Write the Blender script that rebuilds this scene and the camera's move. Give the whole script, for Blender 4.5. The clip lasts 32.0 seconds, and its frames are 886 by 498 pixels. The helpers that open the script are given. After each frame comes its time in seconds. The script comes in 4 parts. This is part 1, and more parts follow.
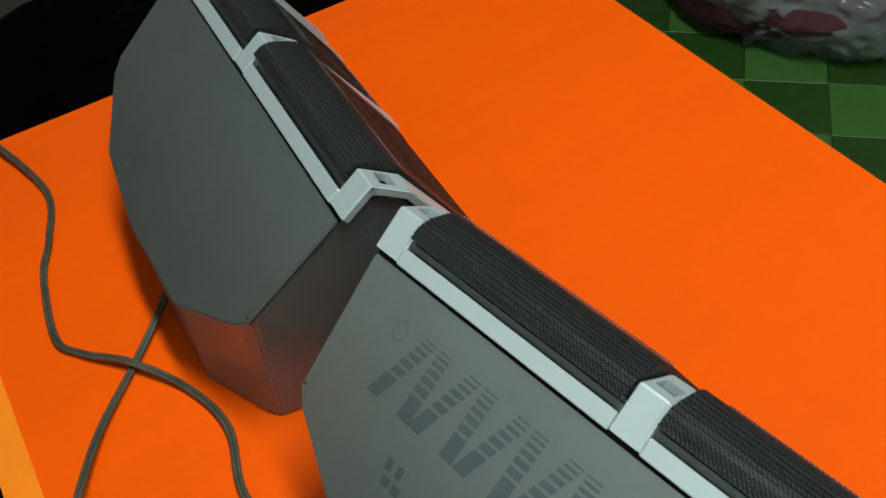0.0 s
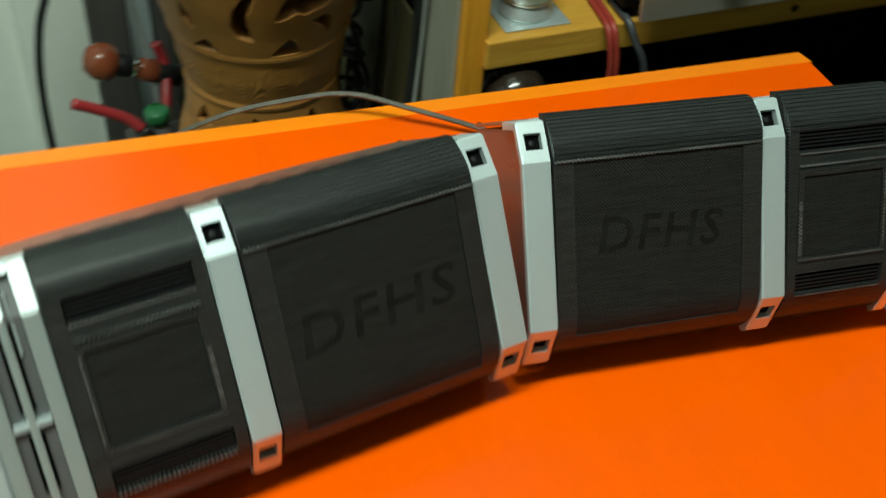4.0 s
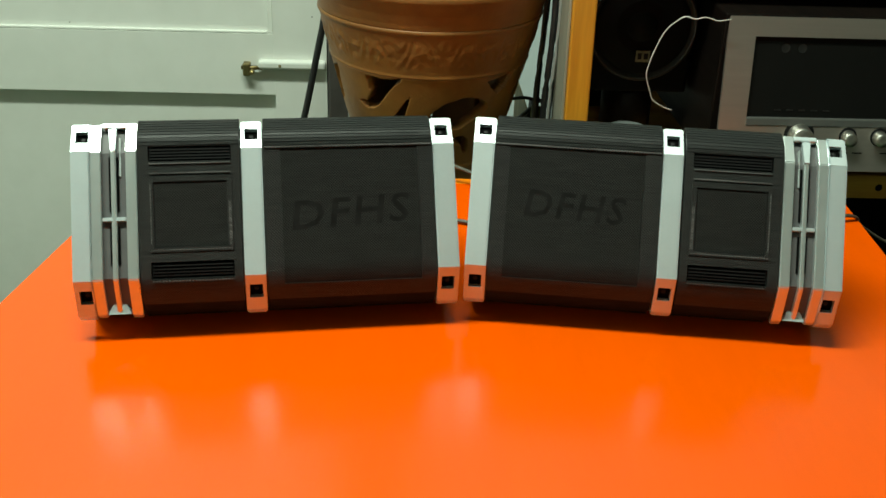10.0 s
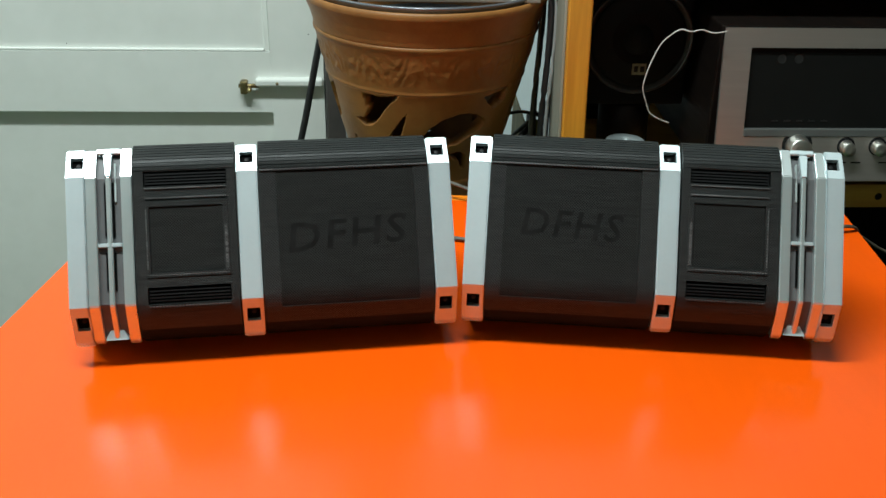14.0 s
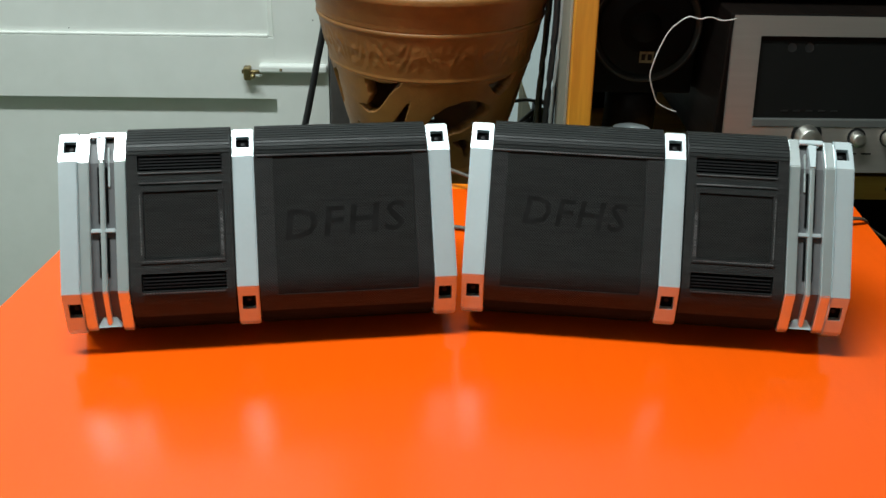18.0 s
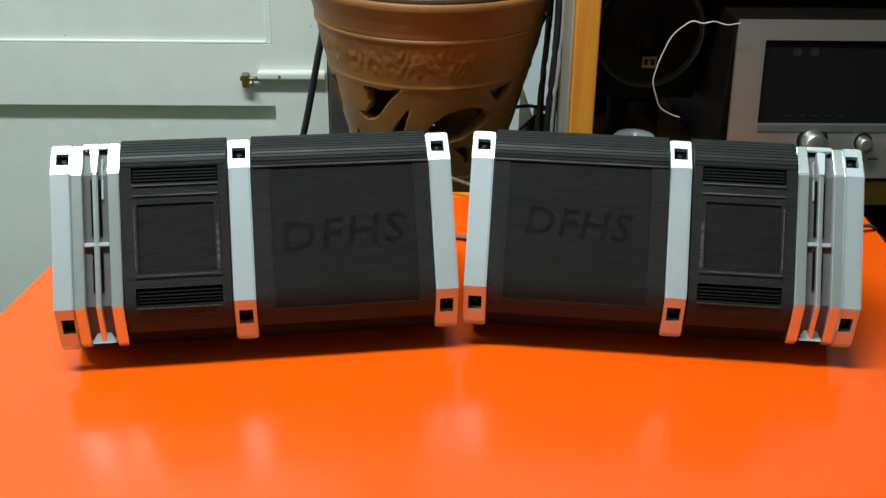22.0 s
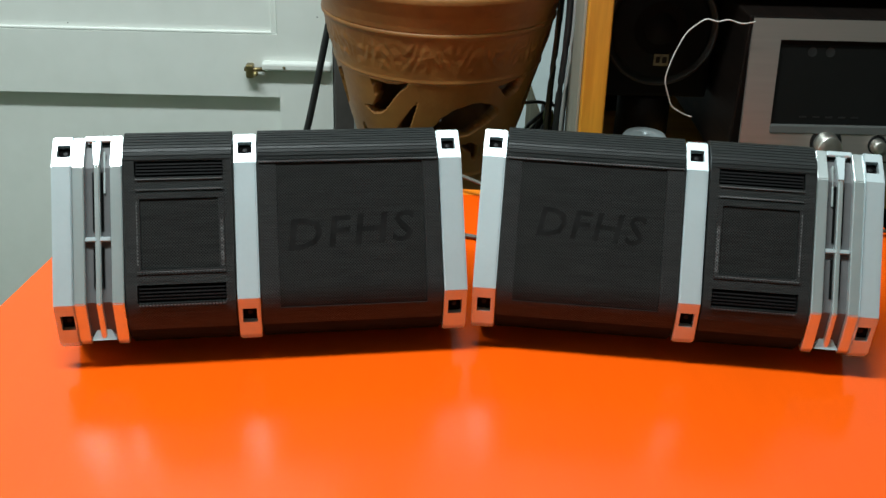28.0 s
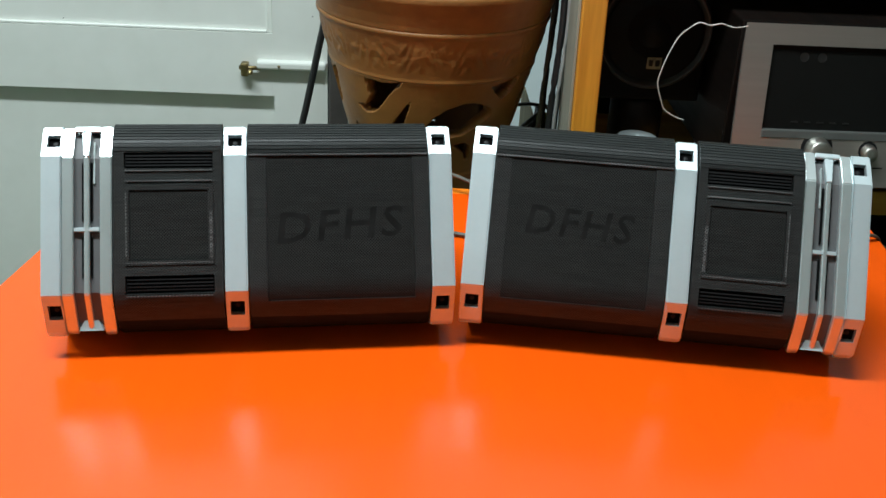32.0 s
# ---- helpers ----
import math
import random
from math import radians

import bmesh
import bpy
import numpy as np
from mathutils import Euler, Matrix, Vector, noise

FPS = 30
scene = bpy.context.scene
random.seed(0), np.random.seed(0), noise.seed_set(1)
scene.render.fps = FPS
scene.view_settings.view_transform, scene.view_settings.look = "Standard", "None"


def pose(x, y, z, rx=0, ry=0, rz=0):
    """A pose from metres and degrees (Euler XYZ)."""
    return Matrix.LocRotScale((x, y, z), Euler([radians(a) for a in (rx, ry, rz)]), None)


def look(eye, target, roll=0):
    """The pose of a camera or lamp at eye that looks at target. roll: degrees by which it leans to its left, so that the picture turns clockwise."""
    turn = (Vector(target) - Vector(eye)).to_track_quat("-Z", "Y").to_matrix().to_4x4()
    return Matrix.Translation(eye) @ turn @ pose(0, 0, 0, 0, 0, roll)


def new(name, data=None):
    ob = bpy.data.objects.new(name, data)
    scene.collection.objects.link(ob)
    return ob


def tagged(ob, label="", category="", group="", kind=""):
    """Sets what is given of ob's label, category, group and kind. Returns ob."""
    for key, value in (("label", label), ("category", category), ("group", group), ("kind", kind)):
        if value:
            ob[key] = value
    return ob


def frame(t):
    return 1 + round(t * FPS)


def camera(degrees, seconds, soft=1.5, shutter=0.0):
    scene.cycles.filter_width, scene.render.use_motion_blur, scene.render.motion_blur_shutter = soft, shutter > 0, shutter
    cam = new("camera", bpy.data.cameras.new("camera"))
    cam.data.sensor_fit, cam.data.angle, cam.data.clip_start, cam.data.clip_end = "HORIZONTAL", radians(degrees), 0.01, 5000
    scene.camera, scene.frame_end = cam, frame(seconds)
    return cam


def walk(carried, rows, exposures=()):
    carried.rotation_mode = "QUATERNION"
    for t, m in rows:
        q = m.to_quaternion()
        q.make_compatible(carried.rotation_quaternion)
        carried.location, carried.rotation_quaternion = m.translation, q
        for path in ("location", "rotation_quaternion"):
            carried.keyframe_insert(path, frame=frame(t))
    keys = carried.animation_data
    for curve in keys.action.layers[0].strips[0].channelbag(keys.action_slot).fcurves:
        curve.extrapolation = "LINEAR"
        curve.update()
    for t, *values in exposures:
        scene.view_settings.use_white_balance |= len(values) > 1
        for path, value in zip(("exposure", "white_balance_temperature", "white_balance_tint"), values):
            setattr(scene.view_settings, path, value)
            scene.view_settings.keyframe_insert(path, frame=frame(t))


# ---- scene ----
cam = camera(47.0, 32.0, shutter=0.8)
PATH = [
    (0, (-0.2902, 0.2297, 1.1682), (0.3267, -0.1077, 0.4571), -8.41),
    (0.5, (-0.2796, 0.2214, 1.1822), (0.3266, -0.0931, 0.4518), -6.73),
    (1, (-0.2850, 0.1843, 1.1922), (0.3380, -0.0653, 0.4509), -7.01),
    (1.6, (-0.2899, 0.1065, 1.1979), (0.3640, 0.0280, 0.4454), -4.91),
    (2, (-0.2949, 0.0304, 1.1848), (0.3390, 0.1074, 0.4815), -2.74),
    (2.5, (-0.3056, -0.0360, 1.1958), (0.2990, 0.2036, 0.5033), 1.51),
    (3, (-0.2701, -0.0897, 1.1785), (0.2628, 0.3021, 0.4966), 4.68),
    (3.5, (-0.2361, -0.1538, 1.1676), (0.2008, 0.3662, 0.5034), 4.98),
    (4, (-0.1947, -0.2521, 1.1738), (0.1130, 0.3644, 0.5197), 6.34),
    (4.5, (-0.1612, -0.3271, 1.1754), (0.0717, 0.3474, 0.5481), 6.09),
    (6.5, (-0.0255, -0.5195, 1.2069), (0.0179, 0.2912, 0.6231), 3.70),
    (7, (-0.0202, -0.5548, 1.1995), (0.0234, 0.2816, 0.6531), 2.90),
    (7.5, (-0.0375, -0.5584, 1.2096), (0.0274, 0.2697, 0.6528), 2.16),
    (8, (-0.0399, -0.5487, 1.2151), (0.0238, 0.2927, 0.6785), 1.48),
    (8.5, (-0.0423, -0.5619, 1.1746), (-0.0092, 0.3086, 0.6836), 1.55),
    (9, (-0.0382, -0.5758, 1.1328), (0.0010, 0.3122, 0.6747), 1.32),
    (9.5, (-0.0422, -0.5783, 1.1213), (0.0068, 0.3096, 0.6638), 2.42),
    (10, (-0.0469, -0.5802, 1.1205), (0.0017, 0.3100, 0.6676), 2.22),
    (10.5, (-0.0474, -0.5815, 1.1208), (-0.0006, 0.3117, 0.6735), 2.14),
    (11, (-0.0477, -0.5835, 1.1207), (-0.0052, 0.3090, 0.6716), 1.53),
    (11.5, (-0.0472, -0.5809, 1.1234), (-0.0024, 0.3138, 0.6790), 1.35),
    (12, (-0.0488, -0.5822, 1.1236), (-0.0055, 0.3146, 0.6834), 1.71),
    (12.5, (-0.0468, -0.5790, 1.1273), (-0.0058, 0.3194, 0.6902), 1.67),
    (13, (-0.0426, -0.5745, 1.1267), (0.0023, 0.3229, 0.6878), 1.78),
    (13.5, (-0.0430, -0.5765, 1.1260), (0.0031, 0.3191, 0.6836), 1.58),
    (14, (-0.0431, -0.5752, 1.1257), (0.0027, 0.3194, 0.6813), 1.18),
    (14.5, (-0.0445, -0.5736, 1.1250), (0.0013, 0.3186, 0.6757), 1.51),
    (16.5, (-0.0384, -0.5625, 1.1236), (0.0056, 0.3263, 0.6676), 1.12),
    (17, (-0.0396, -0.5621, 1.1230), (0.0022, 0.3278, 0.6687), 1.09),
    (17.5, (-0.0391, -0.5636, 1.1223), (-0.0009, 0.3282, 0.6714), 0.95),
    (18, (-0.0367, -0.5638, 1.1188), (0.0011, 0.3268, 0.6657), 1.46),
    (18.5, (-0.0308, -0.5589, 1.1178), (0.0077, 0.3319, 0.6650), 1.66),
    (19, (-0.0320, -0.5583, 1.1181), (0.0039, 0.3337, 0.6676), 1.75),
    (19.5, (-0.0304, -0.5553, 1.1208), (0.0028, 0.3383, 0.6732), 1.44),
    (20, (-0.0341, -0.5522, 1.1227), (-0.0021, 0.3429, 0.6780), 1.23),
    (20.5, (-0.0354, -0.5525, 1.1216), (0.0005, 0.3423, 0.6767), 1.25),
    (21, (-0.0349, -0.5507, 1.1190), (0.0003, 0.3433, 0.6723), 0.95),
    (21.5, (-0.0343, -0.5484, 1.1178), (-0.0016, 0.3442, 0.6682), 0.86),
    (22, (-0.0362, -0.5484, 1.1171), (0.0005, 0.3438, 0.6670), 1.09),
    (22.5, (-0.0372, -0.5483, 1.1174), (-0.0045, 0.3446, 0.6684), 0.98),
    (23, (-0.0365, -0.5487, 1.1170), (-0.0031, 0.3432, 0.6658), 0.91),
    (23.5, (-0.0378, -0.5487, 1.1173), (-0.0047, 0.3435, 0.6669), 0.98),
    (24, (-0.0382, -0.5500, 1.1179), (-0.0034, 0.3424, 0.6680), 1.22),
    (24.5, (-0.0386, -0.5480, 1.1176), (-0.0013, 0.3446, 0.6683), 1.52),
    (25, (-0.0374, -0.5447, 1.1163), (-0.0041, 0.3476, 0.6660), 1.34),
    (25.5, (-0.0362, -0.5408, 1.1150), (0.0008, 0.3508, 0.6637), 1.48),
    (27.5, (-0.0400, -0.5318, 1.1156), (0.0005, 0.3540, 0.6532), 1.73),
    (28, (-0.0421, -0.5324, 1.1147), (-0.0044, 0.3563, 0.6577), 2.07),
    (28.5, (-0.0395, -0.5320, 1.1140), (-0.0008, 0.3574, 0.6585), 2.21),
    (29, (-0.0394, -0.5331, 1.1125), (-0.0000, 0.3565, 0.6573), 2.17),
    (29.5, (-0.0402, -0.5351, 1.1112), (-0.0018, 0.3539, 0.6549), 2.15),
    (30, (-0.0373, -0.5343, 1.1099), (-0.0013, 0.3528, 0.6498), 2.34),
    (30.5, (-0.0372, -0.5353, 1.1072), (-0.0061, 0.3505, 0.6442), 2.47),
    (31, (-0.0372, -0.5363, 1.1067), (-0.0040, 0.3496, 0.6440), 2.38),
    (31.5, (-0.0390, -0.5367, 1.1084), (-0.0002, 0.3521, 0.6517), 2.81),
    (32, (-0.0379, -0.5365, 1.1099), (0.0045, 0.3546, 0.6581), 3.05),
]
EXPOSURES = [(0, -0.36, 6250, 8), (1, -0.32, 7000, -10), (2, -0.24, 7700, -40), (3, -0.17, 7700, -44), (3.5, -0.17, 7000, -36), (4, -0.15, 6500, -8), (4.5, -0.12, 6100, -18), (7, -0.06, 7200, -48), (8, -0.08, 7300, -42), (9, 0.06, 6000, -16), (10, -0.05, 6950, -8), (11, -0.1, 6900, -2), (12, -0.06, 6150, 5), (13, -0.07, 6150, 3), (14, 0.01, 6100, 6), (18, -0.01, 6150, 9), (19, -0.09, 6180, 7), (20, -0.01, 6120, 9), (22, 0.05, 6050, 8), (24, 0.07, 6020, 6), (28, 0.02, 6040, 8), (30, 0.05, 6000, 9), (32, 0.05, 5970, 9)]
walk(cam, [(t, look(eye, target, roll)) for t, eye, target, roll in PATH], EXPOSURES)

# ---- light ----
world = bpy.data.worlds.new("night_room")
world.use_nodes = True
world.node_tree.nodes["Background"].inputs[0].default_value = (0.6, 0.7, 0.65, 1)
world.node_tree.nodes["Background"].inputs[1].default_value = 0.02
scene.world = world


def area_lamp(name, at, target, sx, sy, watts, colour):
    data = bpy.data.lights.new(name, "AREA")
    data.shape, data.size, data.size_y, data.energy, data.color = "RECTANGLE", sx, sy, watts, colour
    ob = new(name, data)
    ob.matrix_world = look(at, target)
    return ob


area_lamp("ceiling_tube_light", (-0.44, -0.11, 2.42), (-0.44, -0.1099, 0), 1.1, 0.14, 44.5, (0.93, 1.0, 0.95))

# ---- materials ----


def material(name, base, rough=0.5, metal=0.0, second=None, scale=30.0, amount=0.5, bump=0.0, bump_scale=200.0,
             rough_var=0.1, coat=0.0, transmission=0.0, alpha=1.0, stretch=(1, 1, 1), detail=4.0, specular=0.5):
    m = bpy.data.materials.new(name)
    m.use_nodes = True
    nt = m.node_tree
    b = nt.nodes["Principled BSDF"]
    second = second or tuple(c * 0.75 for c in base)
    co = nt.nodes.new("ShaderNodeTexCoord")
    mp = nt.nodes.new("ShaderNodeMapping")
    mp.inputs["Scale"].default_value = stretch
    nt.links.new(co.outputs["Object"], mp.inputs[0])
    n1 = nt.nodes.new("ShaderNodeTexNoise")
    n1.inputs["Scale"].default_value, n1.inputs["Detail"].default_value = scale, detail
    nt.links.new(mp.outputs[0], n1.inputs["Vector"])
    n2 = nt.nodes.new("ShaderNodeTexNoise")
    n2.inputs["Scale"].default_value, n2.inputs["Detail"].default_value = scale * 7, 3.0
    nt.links.new(mp.outputs[0], n2.inputs["Vector"])
    add = nt.nodes.new("ShaderNodeMath")
    add.operation = "MULTIPLY_ADD"
    add.inputs[1].default_value = 0.35
    nt.links.new(n2.outputs["Fac"], add.inputs[0])
    nt.links.new(n1.outputs["Fac"], add.inputs[2])
    ramp = nt.nodes.new("ShaderNodeMapRange")
    ramp.inputs["From Min"].default_value, ramp.inputs["From Max"].default_value = 0.5, 0.85
    ramp.inputs["To Max"].default_value = amount
    nt.links.new(add.outputs[0], ramp.inputs["Value"])
    mix = nt.nodes.new("ShaderNodeMix")
    mix.data_type = "RGBA"
    mix.inputs["A"].default_value, mix.inputs["B"].default_value = (*base, 1), (*second, 1)
    nt.links.new(ramp.outputs[0], mix.inputs["Factor"])
    nt.links.new(mix.outputs["Result"], b.inputs["Base Color"])
    rr = nt.nodes.new("ShaderNodeMapRange")
    rr.inputs["To Min"].default_value, rr.inputs["To Max"].default_value = max(0.02, rough - rough_var), min(1, rough + rough_var)
    nt.links.new(n1.outputs["Fac"], rr.inputs["Value"])
    nt.links.new(rr.outputs[0], b.inputs["Roughness"])
    b.inputs["Metallic"].default_value = metal
    b.inputs["Coat Weight"].default_value = coat
    b.inputs["Transmission Weight"].default_value = transmission
    b.inputs["Alpha"].default_value = alpha
    b.inputs["Specular IOR Level"].default_value = specular
    if bump:
        nb = nt.nodes.new("ShaderNodeTexNoise")
        nb.inputs["Scale"].default_value, nb.inputs["Detail"].default_value = bump_scale, 3.0
        nt.links.new(mp.outputs[0], nb.inputs["Vector"])
        bp = nt.nodes.new("ShaderNodeBump")
        bp.inputs["Strength"].default_value, bp.inputs["Distance"].default_value = bump, 0.002
        nt.links.new(nb.outputs["Fac"], bp.inputs["Height"])
        nt.links.new(bp.outputs[0], b.inputs["Normal"])
    return m


def mesh_material(name, base, hole, pitch, rough=0.5, specular=0.2, worn=None, streak=60):
    """A sheet with staggered rows of small round holes, pitch in metres along the sheet."""
    m = material(name, base, rough, 0.0, second=worn, scale=streak, amount=0.9, specular=specular, stretch=(0.7, 11, 11))
    nt = m.node_tree
    b = nt.nodes["Principled BSDF"]
    co = nt.nodes.new("ShaderNodeTexCoord")
    sep = nt.nodes.new("ShaderNodeSeparateXYZ")
    nt.links.new(co.outputs["UV"], sep.inputs[0])

    def wave(src, k, phase=0.0):
        a = nt.nodes.new("ShaderNodeMath")
        a.operation = "MULTIPLY_ADD"
        a.inputs[1].default_value, a.inputs[2].default_value = k, phase
        nt.links.new(src, a.inputs[0])
        s = nt.nodes.new("ShaderNodeMath")
        s.operation = "SINE"
        nt.links.new(a.outputs[0], s.inputs[0])
        return s.outputs[0]

    k = 2 * math.pi / pitch
    prod = nt.nodes.new("ShaderNodeMath")
    prod.operation = "MULTIPLY"
    nt.links.new(wave(sep.outputs["X"], k), prod.inputs[0])
    nt.links.new(wave(sep.outputs["Y"], k), prod.inputs[1])
    step = nt.nodes.new("ShaderNodeMapRange")
    step.inputs["From Min"].default_value, step.inputs["From Max"].default_value = -0.05, 0.35
    nt.links.new(prod.outputs[0], step.inputs["Value"])
    mix = nt.nodes.new("ShaderNodeMix")
    mix.data_type = "RGBA"
    src = b.inputs["Base Color"].links[0].from_socket
    nt.links.new(src, mix.inputs["A"])
    mix.inputs["B"].default_value = (*hole, 1)
    nt.links.new(step.outputs[0], mix.inputs["Factor"])
    nt.links.new(mix.outputs["Result"], b.inputs["Base Color"])
    bp = nt.nodes.new("ShaderNodeBump")
    bp.invert = True
    bp.inputs["Strength"].default_value, bp.inputs["Distance"].default_value = 0.5, 0.0006
    nt.links.new(step.outputs[0], bp.inputs["Height"])
    nt.links.new(bp.outputs[0], b.inputs["Normal"])
    return m


def wood_material(name, light, dark, along, rough=0.5):
    st = [14, 14, 14]
    st["xyz".index(along)] = 0.8
    return material(name, light, rough, second=dark, scale=3.5, amount=0.9, bump=0.15, bump_scale=14, stretch=st, detail=6)


ORANGE = material("orange_laminate", (0.86, 0.094, 0.0006), 0.2, second=(0.79, 0.085, 0.0008), scale=6, amount=0.5, bump=0.05, bump_scale=40, rough_var=0.05, specular=0.32, stretch=(5, 0.8, 1))
ORANGE_EDGE = material("orange_edging", (0.97, 0.25, 0.006), 0.4, second=(0.85, 0.19, 0.006), scale=20, amount=0.5)
PANEL = material("grey_metallic_paint", (0.272, 0.297, 0.288), 0.32, 0.8, second=(0.228, 0.248, 0.24), scale=25, amount=0.5, bump=0.03, bump_scale=900)
SHELL = material("grey_moulded_plastic", (0.15, 0.155, 0.145), 0.3, 0.4, second=(0.13, 0.135, 0.13), scale=20, amount=0.5, bump=0.05, bump_scale=500)
SILVER = material("satin_silver_paint", (0.62, 0.7, 0.72), 0.41, 0.55, second=(0.54, 0.615, 0.635), scale=40, amount=0.4, bump=0.03, bump_scale=400)
FIN = material("bright_silver_plating", (0.74, 0.81, 0.81), 0.31, 0.78, second=(0.65, 0.71, 0.71), scale=40, amount=0.4, bump=0.02, bump_scale=400)
# Silver of the groove floor, with the shade between the ribs in its colour.
SILVER_SHADED = material("shaded_silver_groove", (0.1, 0.1, 0.102), 0.6, 0.2, second=(0.075, 0.074, 0.076), scale=60, amount=0.5)
CHROME = material("bright_chrome", (0.85, 0.88, 0.87), 0.15, 1.0, scale=30, amount=0.2)
GRILLE = mesh_material("black_perforated_grille", (0.038, 0.0415, 0.0405), (0.001, 0.001, 0.001), 0.0019, 0.42, 0.26, (0.013, 0.0138, 0.0135), 90)
GRILLE_INNER = mesh_material("black_fine_mesh", (0.031, 0.0326, 0.031), (0.0015, 0.0015, 0.0014), 0.0019, 0.55, 0.1, (0.015, 0.0157, 0.0149), 70)
# Paler mesh for the ridges: the light on their edges is in the colour.
GRILLE_BEAD = mesh_material("edge_lit_mesh_row", (0.16, 0.165, 0.165), (0.006, 0.006, 0.006), 0.0021, 0.4, 0.4, (0.02, 0.02, 0.02), 40)
# Near-black without gloss: the shade inside openings, put into the colour.
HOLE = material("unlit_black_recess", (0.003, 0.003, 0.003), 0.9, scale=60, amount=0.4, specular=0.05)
FOOT = material("smooth_black_plastic", (0.011, 0.013, 0.013), 0.6, second=(0.007, 0.009, 0.009), scale=40, amount=0.6, specular=0.06)
BLACK = material("matt_black_plastic", (0.008, 0.008, 0.0085), 0.55, scale=40, amount=0.5, specular=0.25)
INK = material("faded_black_marker", (0.0055, 0.0055, 0.0053), 0.7, second=(0.0135, 0.0138, 0.0132), scale=70, amount=1.0, specular=0.07)
PRINT = material("blue_grey_screen_print", (0.16, 0.2, 0.215), 0.33, 0.8, second=(0.135, 0.17, 0.185), scale=80, amount=0.5)
SCREW = material("dark_steel_screw", (0.06, 0.06, 0.06), 0.35, 0.9, scale=80)
CABLE = material("grey_plastic_flex", (0.05, 0.043, 0.03), 0.4, second=(0.11, 0.095, 0.07), scale=90, amount=0.6)
CABLE_PALE = material("pale_grey_flex", (0.32, 0.33, 0.32), 0.45, scale=60)
CABLE_BLACK = material("black_rubber_flex", (0.015, 0.015, 0.016), 0.45, scale=60)
CABLE_RED = material("red_rubber_flex", (0.3, 0.035, 0.025), 0.45, scale=60)
CABLE_GREY = material("slate_rubber_flex", (0.05, 0.053, 0.06), 0.45, scale=60)
WIRE_WHITE = material("white_twisted_wire", (0.75, 0.73, 0.7), 0.5, second=(0.4, 0.36, 0.3), scale=140, amount=0.8)
DOOR = material("off_white_gloss_paint", (0.78, 0.8, 0.76), 0.38, second=(0.66, 0.68, 0.63), scale=5, amount=0.6, bump=0.05, bump_scale=40)
WALL = material("pale_blue_wall_paint", (0.72, 0.83, 0.83), 0.6, second=(0.58, 0.67, 0.67), scale=4, amount=0.6, bump=0.05, bump_scale=90)
PLASTER = material("cream_plaster", (0.66, 0.67, 0.62), 0.8, second=(0.56, 0.57, 0.52), scale=3, amount=0.5, bump=0.1, bump_scale=60)
# Dark tone for the unseen east wall, so that it reflects little light.
DIM_WALL = material("unseen_dark_brown_wall", (0.13, 0.11, 0.085), 0.7, second=(0.09, 0.075, 0.06), scale=3, amount=0.5)
# Tone of the unseen south wall, lowered to hold back bounce and reflections.
GREY_WALL = material("unseen_grey_wall", (0.3, 0.32, 0.3), 0.7, second=(0.24, 0.26, 0.24), scale=3, amount=0.5)
CEILING = material("white_ceiling_paint", (0.7, 0.7, 0.68), 0.85, scale=3, amount=0.3)
JAMB = material("dark_grey_painted_wood", (0.055, 0.05, 0.047), 0.55, second=(0.09, 0.08, 0.075), scale=18, amount=0.6)
BRASS = material("worn_brass", (0.45, 0.36, 0.16), 0.4, 0.9, second=(0.12, 0.09, 0.05), scale=90, amount=0.9)
CLAY = material("terracotta_clay", (0.345, 0.152, 0.036), 0.42, second=(0.2, 0.083, 0.021), specular=0.4, scale=11, amount=0.8, bump=0.15, bump_scale=240)
BOWL = material("grey_enamel_bowl", (0.2, 0.21, 0.23), 0.22, 0.5, scale=20, amount=0.4)
PINE_UP = wood_material("varnished_pine_upright", (0.76, 0.34, 0.032), (0.5, 0.185, 0.013), "z", 0.4)
PINE_SHELF = wood_material("varnished_pine_shelf", (0.6, 0.33, 0.05), (0.42, 0.2, 0.03), "x", 0.4)
PLY = wood_material("grey_weathered_board", (0.34, 0.33, 0.27), (0.24, 0.23, 0.18), "z", 0.6)
OLIVE = wood_material("old_olive_brown_board", (0.2, 0.165, 0.075), (0.13, 0.105, 0.045), "z", 0.6)
DARKWOOD = wood_material("dark_stained_wood", (0.007, 0.0045, 0.0035), (0.004, 0.003, 0.0025), "y", 0.5)
DARKWOOD.node_tree.nodes["Principled BSDF"].inputs["Specular IOR Level"].default_value = 0.12
FACE = material("brushed_champagne_aluminium", (0.57, 0.515, 0.47), 0.36, 0.85, second=(0.49, 0.44, 0.4), scale=6, amount=0.5, stretch=(1, 1, 40))
GLASS_DARK = material("smoked_dial_glass", (0.009, 0.0092, 0.0086), 0.25, second=(0.006, 0.006, 0.0055), scale=8, amount=0.6, rough_var=0.05, specular=0.22)
DIAL_MARK = material("faint_dial_print", (0.013, 0.013, 0.0122), 0.4, scale=30)
ALU = material("turned_aluminium", (0.72, 0.7, 0.64), 0.38, 1.0, scale=30, amount=0.2)
ZINC = material("zinc_plated_steel", (0.55, 0.62, 0.63), 0.38, 0.55, second=(0.42, 0.46, 0.44), scale=40, amount=0.6)
CONE = material("black_paper_cone", (0.005, 0.005, 0.005), 0.6, scale=50, specular=0.15)
RUBBER = material("dull_rubber_surround", (0.022, 0.022, 0.021), 0.42, scale=60, amount=0.6, specular=0.4)
CABINET = material("black_vinyl_cabinet", (0.003, 0.003, 0.003), 0.6, scale=50, specular=0.1)
